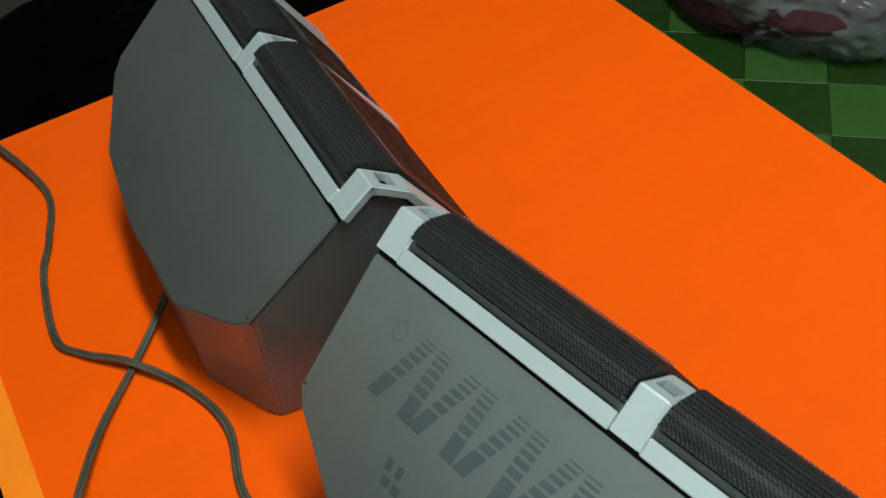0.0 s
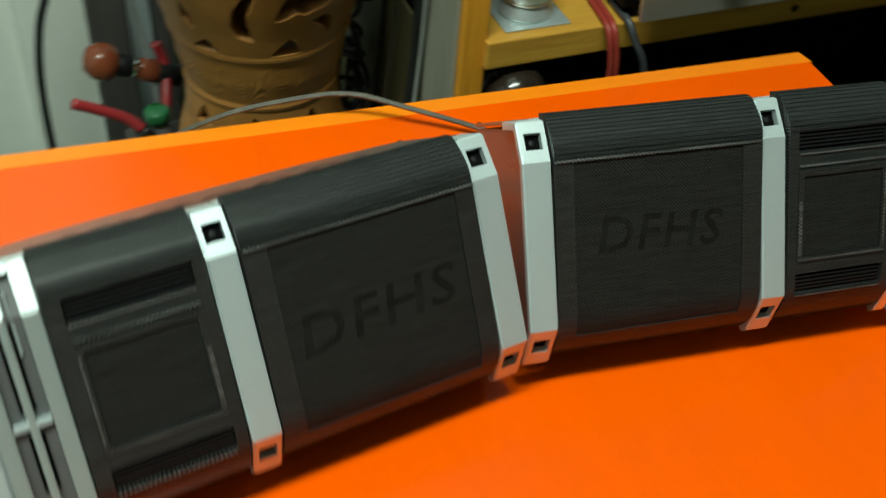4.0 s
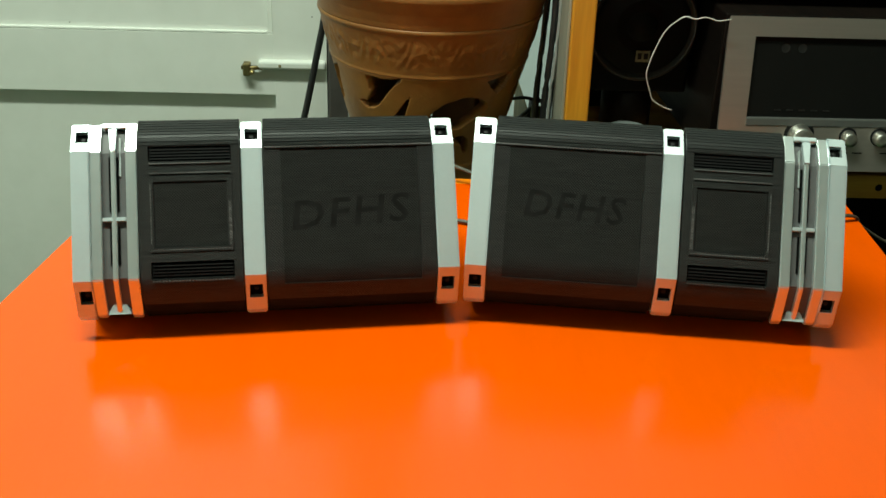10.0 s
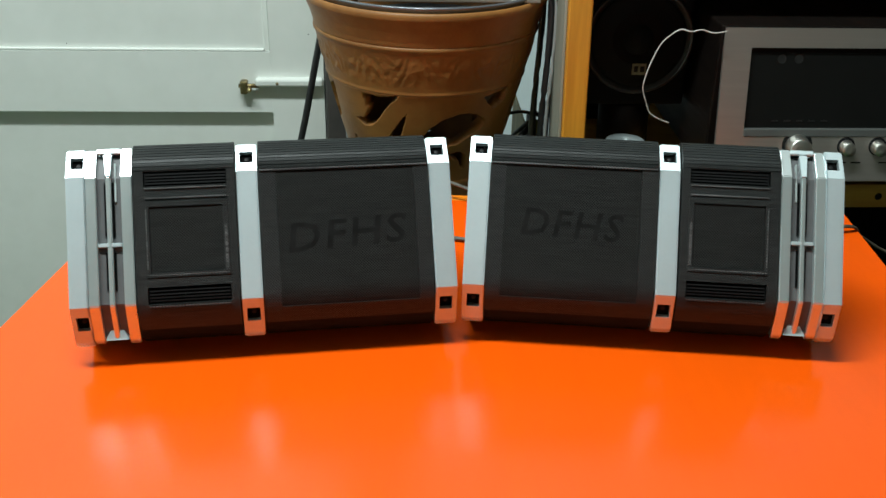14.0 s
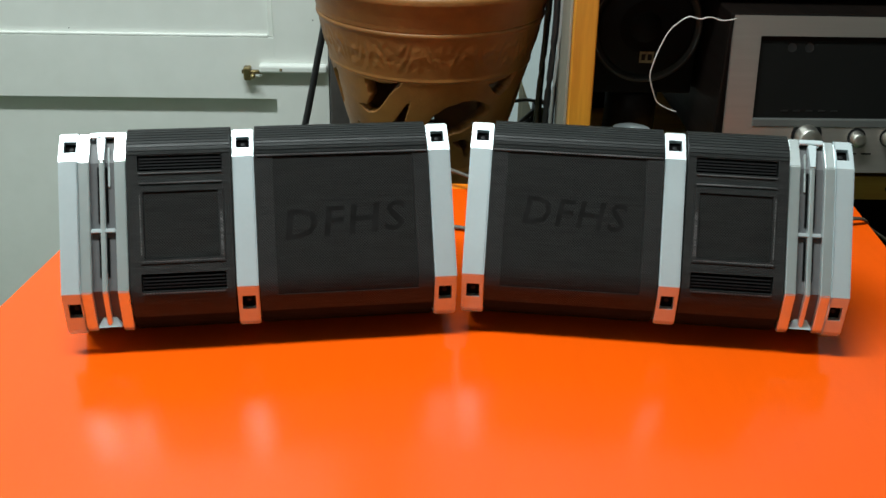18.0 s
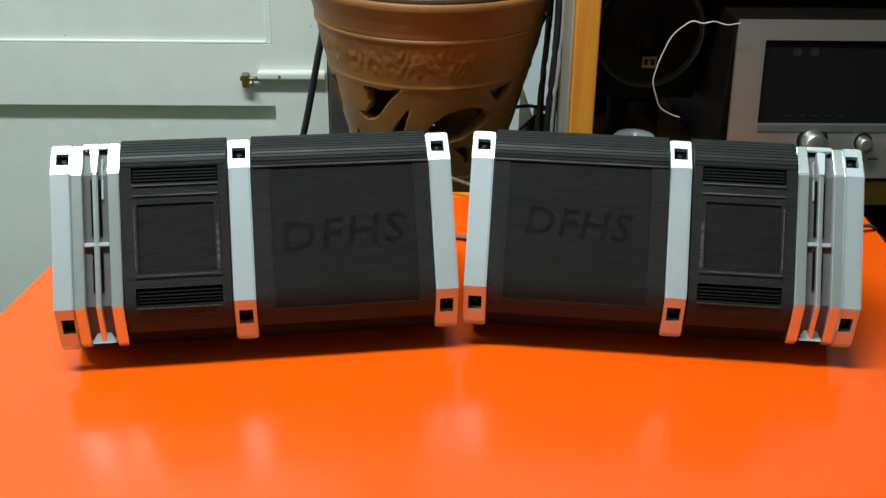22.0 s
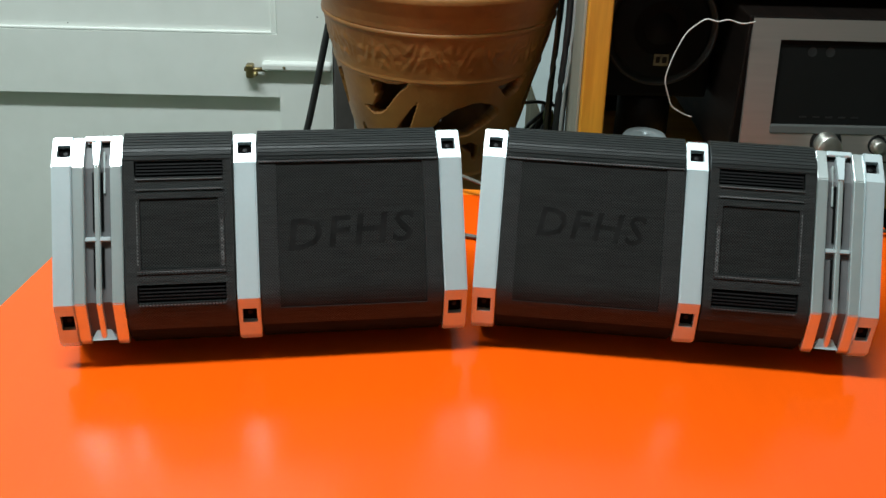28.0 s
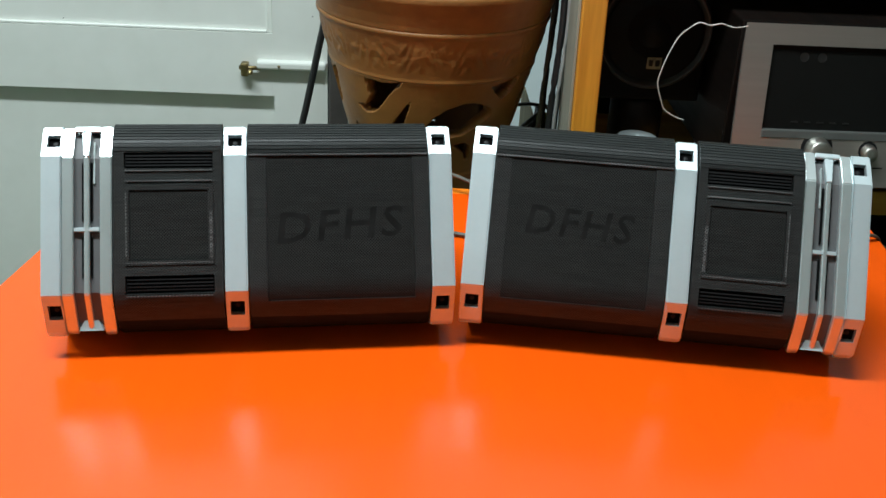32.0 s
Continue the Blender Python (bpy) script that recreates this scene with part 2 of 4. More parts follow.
LABEL = material("yellowed_paper_label", (0.3, 0.27, 0.15), 0.7, second=(0.12, 0.1, 0.06), scale=160, amount=0.9)
HANDLE = material("polished_red_brown_wood", (0.2, 0.05, 0.02), 0.25, second=(0.13, 0.03, 0.012), scale=30, amount=0.6)
RED = material("red_plastic_grip", (0.3, 0.02, 0.025), 0.4, scale=40)
OLIVE_GREEN = material("olive_green_plastic", (0.12, 0.15, 0.02), 0.5, scale=60)
GLOBE = material("dark_brown_glazed_ceramic", (0.016, 0.011, 0.008), 0.18, second=(0.03, 0.022, 0.016), scale=30, amount=0.6)
GREEN_BITS = material("green_glass_bead", (0.03, 0.16, 0.06), 0.2, scale=40)
TILE_A = material("mid_green_vinyl", (0.075, 0.19, 0.04), 0.4, second=(0.06, 0.15, 0.035), scale=30, amount=0.7, bump=0.05, bump_scale=90)
TILE_B = material("dark_green_vinyl", (0.032, 0.088, 0.014), 0.4, second=(0.024, 0.065, 0.012), scale=30, amount=0.7, bump=0.05, bump_scale=90)
MAROON = material("maroon_cloth", (0.09, 0.02, 0.03), 0.8, second=(0.05, 0.012, 0.018), scale=30, amount=0.8)
POLY = material("clear_crumpled_polythene", (0.44, 0.48, 0.45), 0.1, second=(0.26, 0.29, 0.27), scale=12, amount=0.9, alpha=0.42, bump=0.9, bump_scale=34)
BIN_BAG = material("black_glossy_polythene", (0.002, 0.002, 0.002), 0.3, scale=20, bump=0.2, bump_scale=14, specular=0.01)

# ---- building helpers ----


def finish(name, bm, mat, parent=None, label="", smooth=False):
    bmesh.ops.recalc_face_normals(bm, faces=bm.faces)
    me = bpy.data.meshes.new(name)
    bm.to_mesh(me)
    bm.free()
    if smooth:
        me.polygons.foreach_set("use_smooth", [True] * len(me.polygons))
    me.materials.append(mat)
    ob = new(name, me)
    ob.parent = parent
    if label:
        ob["label"] = label
    return ob


def part(name, bm, mat, parent, label="", smooth=False):
    return finish(name, bm, mat, parent, label, smooth)


def thing(name, at, label, category, group="", turn=0.0):
    ob = new(name)
    ob.matrix_world = pose(*at, 0, 0, turn)
    return tagged(ob, label, category, group)


def box(x0, x1, y0, y1, z0, z1, bevel=0.0, segments=2, bm=None):
    own = bmesh.new()
    bmesh.ops.create_cube(own, size=1)
    for v in own.verts:
        v.co = Vector(((x0 + x1) / 2 + v.co.x * (x1 - x0), (y0 + y1) / 2 + v.co.y * (y1 - y0), (z0 + z1) / 2 + v.co.z * (z1 - z0)))
    if bevel:
        bmesh.ops.bevel(own, geom=own.edges[:], offset=bevel, segments=segments, affect="EDGES", profile=0.5)
    if bm is None:
        return own
    me = bpy.data.meshes.new("joined")
    own.to_mesh(me)
    own.free()
    bm.from_mesh(me)
    bpy.data.meshes.remove(me)
    return bm


def turned(profile, steps=32, axis="z", centre=(0, 0, 0), cap=True):
    """A surface of revolution from (radius, height) pairs."""
    bm = bmesh.new()
    rings = []
    for r, h in profile:
        ring = []
        for i in range(steps):
            a = 2 * math.pi * i / steps
            p = (r * math.cos(a), r * math.sin(a), h)
            if axis == "y":
                p = (p[0], -p[2], p[1])
            elif axis == "x":
                p = (p[2], p[0], p[1])
            ring.append(bm.verts.new(Vector(p) + Vector(centre)))
        rings.append(ring)
    for a, b in zip(rings, rings[1:]):
        for i in range(steps):
            bm.faces.new((a[i], a[(i + 1) % steps], b[(i + 1) % steps], b[i]))
    if cap:
        bm.faces.new(rings[0][::-1])
        bm.faces.new(rings[-1])
    return bm


def smooth_line(points, steps=8):
    """Catmull-Rom through the points."""
    ps = [Vector(p) for p in points]
    ps = [2 * ps[0] - ps[1]] + ps + [2 * ps[-1] - ps[-2]]
    out = []
    for a, b, c, d in zip(ps, ps[1:], ps[2:], ps[3:]):
        for i in range(steps):
            t = i / steps
            out.append(0.5 * (2 * b + (c - a) * t + (2 * a - 5 * b + 4 * c - d) * t * t + (3 * b - a - 3 * c + d) * t ** 3))
    return out + [ps[-2]]


def tube(points, radius, sides=8, steps=8, bm=None, squash=None):
    bm = bm or bmesh.new()
    line = smooth_line(points, steps)
    rings = []
    for i, p in enumerate(line):
        d = (line[min(i + 1, len(line) - 1)] - line[max(i - 1, 0)]).normalized()
        side = d.cross(Vector((0, 0, 1)))
        side = side.normalized() if side.length > 0.05 else Vector((1, 0, 0))
        up = side.cross(d).normalized()
        rings.append([bm.verts.new(p + radius * (math.cos(2 * math.pi * k / sides) * side + math.sin(2 * math.pi * k / sides) * up)) for k in range(sides)])
    for a, b in zip(rings, rings[1:]):
        for k in range(sides):
            bm.faces.new((a[k], a[(k + 1) % sides], b[(k + 1) % sides], b[k]))
    bm.faces.new(rings[0][::-1])
    bm.faces.new(rings[-1])
    return bm


def speaker_lead(points, radius, label):
    """A twin flex: two cores side by side."""
    line = [Vector(p) for p in points]
    ob = tagged(new("speaker_lead"), label, "cable", "speaker leads")
    for s in (-1, 1):
        offs = []
        for i, p in enumerate(line):
            d = (line[min(i + 1, len(line) - 1)] - line[max(i - 1, 0)]).normalized()
            side = d.cross(Vector((0, 0, 1)))
            side = side.normalized() if side.length > 0.05 else Vector((1, 0, 0))
            offs.append(p + s * radius * 0.9 * side)
        part("core", tube(offs, radius), CABLE, ob, "", True)
    return ob


def prism(outline, low, high):
    """Walls between two copies of an outline; low and high give the point for an (a, b) of it."""
    bm = bmesh.new()
    a = [bm.verts.new(low(*p)) for p in outline]
    b = [bm.verts.new(high(*p)) for p in outline]
    n = len(outline)
    for i in range(n):
        bm.faces.new((a[i], a[(i + 1) % n], b[(i + 1) % n], b[i]))
    bm.faces.new(a[::-1])
    bm.faces.new(b)
    return bm

# ---- the room ----
TOP = 0.75
ROOM = (-1.7, 1.9, -2.4, 0.86)


def structure(name, bm, mat, label, category):
    return tagged(finish(name, bm, mat), label, category, "", "structure")


structure("floor_slab", box(ROOM[0], ROOM[1], ROOM[2], ROOM[3], -0.1, -0.003), TILE_B, "dark green vinyl flooring under the room", "floor")
structure("ceiling", box(ROOM[0], ROOM[1], ROOM[2], ROOM[3], 2.5, 2.6), CEILING, "plain white painted ceiling", "ceiling")
structure("wall_west", box(ROOM[0] - 0.12, ROOM[0], ROOM[2], ROOM[3], 0, 2.5), PLASTER, "plain cream plastered wall", "wall")
structure("wall_east", box(ROOM[1], ROOM[1] + 0.12, ROOM[2], ROOM[3], 0, 2.5), DIM_WALL, "unseen plain closing wall, dark brown to dim reflections", "wall")
structure("wall_south", box(ROOM[0] - 0.12, ROOM[1] + 0.12, ROOM[2] - 0.12, ROOM[2], 0, 2.5), GREY_WALL, "unseen plain closing wall, grey to limit reflections", "wall")
structure("wall_north", box(ROOM[0] - 0.12, ROOM[1] + 0.12, ROOM[3], ROOM[3] + 0.12, 0, 2.5), WALL, "pale blue painted wall behind the pot", "wall")

# panelled door against the north wall
door = tagged(new("door_1"), "off-white painted panelled door, closed, with a bolt", "door", "", "structure")
DY = 0.79
part("rail", box(-0.95, -0.214, DY, DY + 0.04, 0.661, 0.7462), DOOR, door)
part("stile", box(-0.2139, -0.142, DY, DY + 0.04, 0.02, 2.03), DOOR, door)
part("upper_panel", box(-0.95, -0.214, DY + 0.006, DY + 0.03, 0.7467, 1.9, 0.001), DOOR, door)
part("panel_bead", box(-0.95, -0.222, DY + 0.001, DY + 0.02, 0.7467, 0.7497, 0.001), DOOR, door)
part("panel_bead", box(-0.2215, -0.2145, DY + 0.003, DY + 0.02, 0.7467, 1.9, 0.001), DOOR, door)
part("lower_panel", box(-0.95, -0.2145, DY + 0.0125, DY + 0.04, 0.02, 0.6605), DOOR, door)
part("stile", box(-1.03, -0.951, DY, DY + 0.04, 0.02, 2.03, 0.002), DOOR, door)
chips = random.Random(21)
for k in range(9):
    x, z, r = chips.uniform(-0.55, -0.16), chips.uniform(0.52, 0.86), chips.uniform(0.0004, 0.0009)
    face = DY + (0.006 if z > 0.748 and x < -0.223 else 0.0125 if z < 0.660 and x < -0.215 else 0.0)
    part("paint_chip", turned([(0.0, 0.0004), (r, 0.0003), (r * 1.1, -0.0002)], 8, "y", (x, face, z), False), JAMB, door, "dark chip in the paint")
bolt = tagged(new("barrel_bolt"), "white painted barrel bolt with a worn brass knob on the door", "bolt")
part("strap", box(-0.235, -0.143, DY - 0.012, DY + 0.006, 0.7005, 0.7115, 0.003), DOOR, bolt)
part("keeper", box(-0.256, -0.246, DY - 0.012, DY + 0.006, 0.690, 0.708, 0.002), BRASS, bolt)
part("rod", turned([(0.003, 0), (0.003, 0.028)], 12, "x", (-0.258, DY - 0.008, 0.7015)), BRASS, bolt, "", True)
part("knob", turned([(0.0, 0), (0.0035, 0.001), (0.0035, 0.006), (0.0, 0.008)], 12, "y", (-0.243, DY - 0.01, 0.6975), False), BRASS, bolt, "", True)
part("screw", turned([(0.0, 0), (0.002, 0.001), (0.0, 0.002)], 10, "y", (-0.205, DY - 0.012, 0.706), False), BRASS, bolt, "", True)
structure("trim_jamb", box(-0.14, -0.098, DY - 0.01, ROOM[3] - 0.001, 0, 2.2, 0.003), JAMB, "dark grey painted door jamb", "trim")
structure("trim_jamb_edge", box(-0.066, -0.052, DY - 0.005, ROOM[3] - 0.001, 0, 2.2, 0.002), JAMB, "dark narrow batten beside the jamb", "trim")

# ---- the table ----
ROT = -0.0639


def table_xy(a, b):
    """Table axes to the room's."""
    return (math.cos(ROT) * a - math.sin(ROT) * b, math.sin(ROT) * a + math.cos(ROT) * b)


table = tagged(new("table"), "small table with a glossy bright orange laminate top", "table")
BACK, FRONT = 0.281, -0.1995
outline = [table_xy(-0.352, FRONT), table_xy(0.3475, FRONT), table_xy(0.3475, BACK), table_xy(-0.302, BACK)]
bm = prism(outline, lambda x, y: (x, y, TOP - 0.022), lambda x, y: (x, y, TOP))
bmesh.ops.bevel(bm, geom=[e for e in bm.edges if abs(e.verts[0].co.z - e.verts[1].co.z) < 1e-5 and e.verts[0].co.z > TOP - 0.001 and min(v.co.xy.dot(Vector(table_xy(0, 1))) for v in e.verts) < BACK - 0.01], offset=0.0015, segments=2, affect="EDGES")
part("tabletop", bm, ORANGE, table)
lip = [table_xy(-0.302, BACK), table_xy(0.3475, BACK), table_xy(0.3475, BACK + 0.018), table_xy(-0.299, BACK + 0.018)]
low = lambda x, y: (x, y, TOP - 0.022)
bm = prism(lip, low, lambda x, y: (x, y, TOP + 0.0003))
for v in bm.verts:
    if v.co.z > TOP and v.co.xy.dot(Vector(table_xy(0, 1))) > BACK + 0.01:
        v.co.z = TOP - 0.0022
bmesh.ops.bevel(bm, geom=[e for e in bm.edges if min(v.co.z for v in e.verts) > TOP - 0.01 and min(v.co.xy.dot(Vector(table_xy(0, 1))) for v in e.verts) > BACK + 0.01], offset=0.0012, segments=2, affect="EDGES")
part("back_edging", bm, ORANGE_EDGE, table, "paler orange rounded back edging")
for a, b in ((-0.3, -0.17), (0.31, -0.17), (0.31, 0.25), (-0.27, 0.25)):
    x, y = table_xy(a, b)
    part("leg", box(x - 0.016, x + 0.016, y - 0.016, y + 0.016, 0, TOP - 0.0225, 0.003), JAMB, table)

# ---- the loudspeakers ----
SLOPE = 0.78


def top_w(v):
    """Height of the sloping top panel at the depth v."""
    return 0.1185 - SLOPE * (v - 0.08)


# side profile of the front: depth v, height w
FRONT_LINE = [(0.0805, 0.1195), (0.0645, 0.1312), (0.0470, 0.1190), (0.0016, 0.0470), (0.0042, 0.0195), (0.0075, 0.0150)]


def offset_line(line, d):
    """The line moved inwards by d."""
    out = []
    for i, (v, w) in enumerate(line):
        ns = []
        for (a, b) in ((i - 1, i), (i, i + 1)):
            if 0 <= a and b < len(line):
                dv, dw = line[b][0] - line[a][0], line[b][1] - line[a][1]
                k = math.hypot(dv, dw)
                ns.append(Vector((-dw / k, dv / k)))
        n = (sum(ns, Vector((0, 0))) / len(ns))
        n = n / max(n.length_squared, 0.3)
        out.append((v + n.x * d * -1 * -1, w + n.y * d * -1 * -1))
    return out


def ribbon(u0, u1, outer, inner, sx, bevel=0.0):
    """A bent strip between an outer and an inner line, from u0 to u1."""
    bm = bmesh.new()
    ring = list(outer) + list(inner)[::-1]
    a = [bm.verts.new((sx * u0, v, w)) for v, w in ring]
    b = [bm.verts.new((sx * u1, v, w)) for v, w in ring]
    n, k = len(ring), len(outer)
    for i in range(n):
        bm.faces.new((a[i], a[(i + 1) % n], b[(i + 1) % n], b[i]))
    for i in range(k - 1):
        bm.faces.new((a[i], a[i + 1], a[n - 2 - i], a[n - 1 - i]))
        bm.faces.new((b[i], b[i + 1], b[n - 2 - i], b[n - 1 - i]))
    if bevel:
        bmesh.ops.recalc_face_normals(bm, faces=bm.faces)
        es = [e for e in bm.edges if len(e.link_faces) == 2 and e.calc_face_angle(0) > 0.35]
        bmesh.ops.bevel(bm, geom=es, offset=bevel, segments=2, affect="EDGES", clamp_overlap=True)
    return bm


def on_line(line, s):
    """Point and inward normal at the arc length s."""
    for (v0, w0), (v1, w1) in zip(line, line[1:]):
        k = math.hypot(v1 - v0, w1 - w0)
        if s <= k + 1e-9:
            t = s / k
            return (v0 + (v1 - v0) * t, w0 + (w1 - w0) * t), (-(w1 - w0) / k, (v1 - v0) / k)
        s -= k
    return line[-1], (-(w1 - w0) / k, (v1 - v0) / k)


def rounded(line, radii, steps=4):
    """The line with its inner corners rounded, each by its own radius."""
    out = [line[0]]
    for p, q, n, r in zip(line, line[1:], line[2:], radii):
        p, q, n = Vector(p), Vector(q), Vector(n)
        a, b = q + (p - q).normalized() * r, q + (n - q).normalized() * r
        for i in range(steps + 1):
            t = i / steps
            out.append(tuple((1 - t) ** 2 * a + 2 * t * (1 - t) * q + t * t * b))
    return out + [line[-1]]


def relief(us, ss, depth, line, sx, thick):
    """A sheet along the line, whose cells stand at their own depth, with walls between."""
    bm = bmesh.new()
    along = {}

    def at(u, s, d):
        (v, w), (nv, nw) = on_line(line, s)
        vert = bm.verts.new((sx * u, v + nv * d, w + nw * d))
        along[vert] = (sx * u, s)
        return vert

    for i in range(len(us) - 1):
        for j in range(len(ss) - 1):
            d = depth(i, j)
            n = max(1, int((ss[j + 1] - ss[j]) / 0.003))
            cut = [ss[j] + (ss[j + 1] - ss[j]) * k / n for k in range(n + 1)]
            for s0, s1 in zip(cut, cut[1:]):
                bm.faces.new((at(us[i], s0, d), at(us[i + 1], s0, d), at(us[i + 1], s1, d), at(us[i], s1, d)))
            for di, dj in ((1, 0), (0, 1), (-1, 0), (0, -1)):
                a, b = i + di, j + dj
                inside = 0 <= a < len(us) - 1 and 0 <= b < len(ss) - 1
                e = depth(a, b) if inside else thick
                if e > d:
                    if di:
                        u = us[i + 1] if di > 0 else us[i]
                        for s0, s1 in zip(cut, cut[1:]):
                            bm.faces.new((at(u, s0, d), at(u, s1, d), at(u, s1, e), at(u, s0, e)))
                    else:
                        s = ss[j + 1] if dj > 0 else ss[j]
                        bm.faces.new((at(us[i], s, d), at(us[i + 1], s, d), at(us[i + 1], s, e), at(us[i], s, e)))
    uv = bm.loops.layers.uv.new("sheet")
    for f in bm.faces:
        for loop in f.loops:
            loop[uv].uv = along[loop.vert]
    bmesh.ops.remove_doubles(bm, verts=bm.verts, dist=1e-6)
    return bm


def bar(name, u0, u1, mid, sx, parent):
    """A silver bar, bent round the front, with a square hole in either bevel."""
    line = FRONT_LINE
    cum = [0.0]
    for (a, b), (c, d) in zip(line, line[1:]):
        cum.append(cum[-1] + math.hypot(c - a, d - b))
    hole = 0.0044
    t, b = (cum[1] + cum[2]) / 2, cum[3] + 0.0128
    us = [u0, u0 + 0.001, mid - hole, mid + hole, u1 - 0.001, u1]
    ss = [0.0, cum[1] - 0.0007, cum[1] + 0.0007, t - 0.0043, t + 0.0043, cum[2], cum[3], b - 0.0052, b + 0.0052, cum[4], cum[5]]
    deep = lambda i, j: 0.005 if i == 2 and j in (3, 7) else (0.0006 if i in (0, 4) else 0.0)
    ob = part(name, relief(us, ss, deep, line, sx, 0.004), SILVER, parent)
    for s, tall in ((t, 0.0042), (b, 0.0051)):
        (v, w), (nv, nw) = on_line(line, s)
        bm = bmesh.new()
        quad = []
        for du, ds in ((-1, -1), (1, -1), (1, 1), (-1, 1)):
            (pv, pw), _ = on_line(line, s + ds * tall)
            quad.append((sx * (mid + du * 0.0042), pv + nv * 0.0036, pw + nw * 0.0036))
        inner = [Vector(q) + Vector((0, nv, nw)) * 0.001 for q in quad]
        qa, qb = [bm.verts.new(q) for q in quad], [bm.verts.new(q) for q in inner]
        for i in range(4):
            bm.faces.new((qa[i], qa[(i + 1) % 4], qb[(i + 1) % 4], qb[i]))
        bm.faces.new(qa)
        bm.faces.new(qb[::-1])
        # Added sheet that blackens the bottom of the hole as deep shade.
        part("hole_plug", bm, HOLE, ob, "black sheet for the shade in the square hole")
        bm = turned([(0.0, 0.0), (0.0013, 0.0002), (0.0016, 0.0005), (0.0016, 0.0009)], 12, "z", (0, 0, 0), False)
        turn = Vector((0, 0, 1)).rotation_difference(Vector((0, nv, nw))).to_matrix()
        for vert in bm.verts:
            vert.co = turn @ vert.co + Vector((sx * mid, v + nv * 0.0029, w + nw * 0.0029))
        part("screw", bm, BLACK, ob, "black screw head")
    return ob


def lettering(text, size, shear=0.15):
    """A flat mesh of the text in the built-in font."""
    cu = bpy.data.curves.new("writing", "FONT")
    cu.body, cu.size, cu.shear, cu.align_x, cu.align_y = text, size, shear, "CENTER", "CENTER"
    cu.resolution_u, cu.offset, cu.space_character = 2, 0.0004, 1.12
    ob = bpy.data.objects.new("writing", cu)
    scene.collection.objects.link(ob)
    me = bpy.data.meshes.new_from_object(ob.evaluated_get(bpy.context.evaluated_depsgraph_get()))
    bpy.data.objects.remove(ob)
    return me


def speaker(at, turn, sx, label):
    root = thing("car_speaker", at, label, "loudspeaker", "pair of wedge speakers", turn)
    # shell: a convex wedge
    bm = bmesh.new()
    rear = [(0.2425, 0.131), (0.236, 0.1365), (0.192, 0.1565), (0.12, 0.1605), (0.056, 0.1555), (0.008, 0.1345), (0.002, 0.127)]
    pts = [(u, v - 0.001, top_w(v) - 0.0015) for u, v in rear] + [(0.238 - 0.95 * (0.2425 - u) if u > 0.2 else u + 0.002, v + 0.001, 0.0) for u, v in rear]
    for u in (-0.001, 0.2435):
        pts += [(u, 0.0695, top_w(0.0695) - 0.004), (u, 0.0525, 0.1175), (u, 0.009, 0.047), (u, 0.0125, 0.0245), (u, 0.034, 0.003), (u, 0.04, 0.0)]
    for p in pts:
        bm.verts.new((sx * p[0], p[1], p[2]))
    bmesh.ops.convex_hull(bm, input=bm.verts)
    bmesh.ops.delete(bm, geom=[v for v in bm.verts if not v.link_faces], context="VERTS")
    bmesh.ops.dissolve_limit(bm, angle_limit=0.03, verts=bm.verts, edges=bm.edges)
    bmesh.ops.recalc_face_normals(bm, faces=bm.faces)
    bmesh.ops.bevel(bm, geom=[e for e in bm.edges if e.calc_face_angle(0) > 0.3], offset=0.0012, segments=2, affect="EDGES", clamp_overlap=True)
    part("shell", bm, SHELL, root, "grey moulded plastic shell")
    # sloping top panel
    edge = [(0.2455, 0.0815), (0.2425, 0.1325), (0.236, 0.138), (0.192, 0.158), (0.12, 0.162), (0.056, 0.157), (0.008, 0.1355), (0.001, 0.1275), (-0.0045, 0.0815)]
    nrm = Vector((0, SLOPE, 1)).normalized()
    bm = prism(edge, lambda u, v: (sx * u, v, top_w(v) - 0.001), lambda u, v: Vector((sx * u, v, top_w(v))) + nrm * 0.0012)
    bmesh.ops.recalc_face_normals(bm, faces=bm.faces)
    bmesh.ops.bevel(bm, geom=[e for e in bm.edges if e.calc_face_angle(0) > 0.9], offset=0.0007, segments=2, affect="EDGES")
    panel = part("top_panel", bm, PANEL, root, "grey metallic painted top panel")
    # silver strips along the top edge, between the bars
    for u0, u1 in ((0.0075, 0.1038), (0.1182, 0.2335)):
        a, b = 0.0742, 0.0800
        bm = bmesh.new()
        vs = []
        for u in (u0, u1):
            for v, d in ((a, 0.0), (b, 0.0), (b, 0.0022), (a, 0.0022)):
                vs.append(bm.verts.new(Vector((sx * u, v, top_w(v) - 0.001)) + nrm * d))
        for f in ((0, 1, 2, 3), (7, 6, 5, 4), (0, 4, 5, 1), (1, 5, 6, 2), (2, 6, 7, 3), (3, 7, 4, 0)):
            bm.faces.new([vs[i] for i in f])
        bmesh.ops.bevel(bm, geom=bm.edges[:], offset=0.0004, segments=1, affect="EDGES")
        part("top_trim", bm, SILVER, root, "satin silver trim strip")
    bm = prism([(-0.004, 0.0801), (0.245, 0.0801), (0.245, 0.0814), (-0.004, 0.0814)], lambda u, v: (sx * u, v, top_w(v) - 0.0012), lambda u, v: Vector((sx * u, v, top_w(v))) + nrm * 0.0002)
    part("seam", bm, HOLE, root, "black seam between trim and panel")
    # bars
    for u0, u1, mid in ((-0.0048, 0.0072, 0.0026), (0.1042, 0.1179, 0.1111), (0.2330, 0.2477, 0.2401)):
        bar("bar", u0, u1, mid, sx, root)
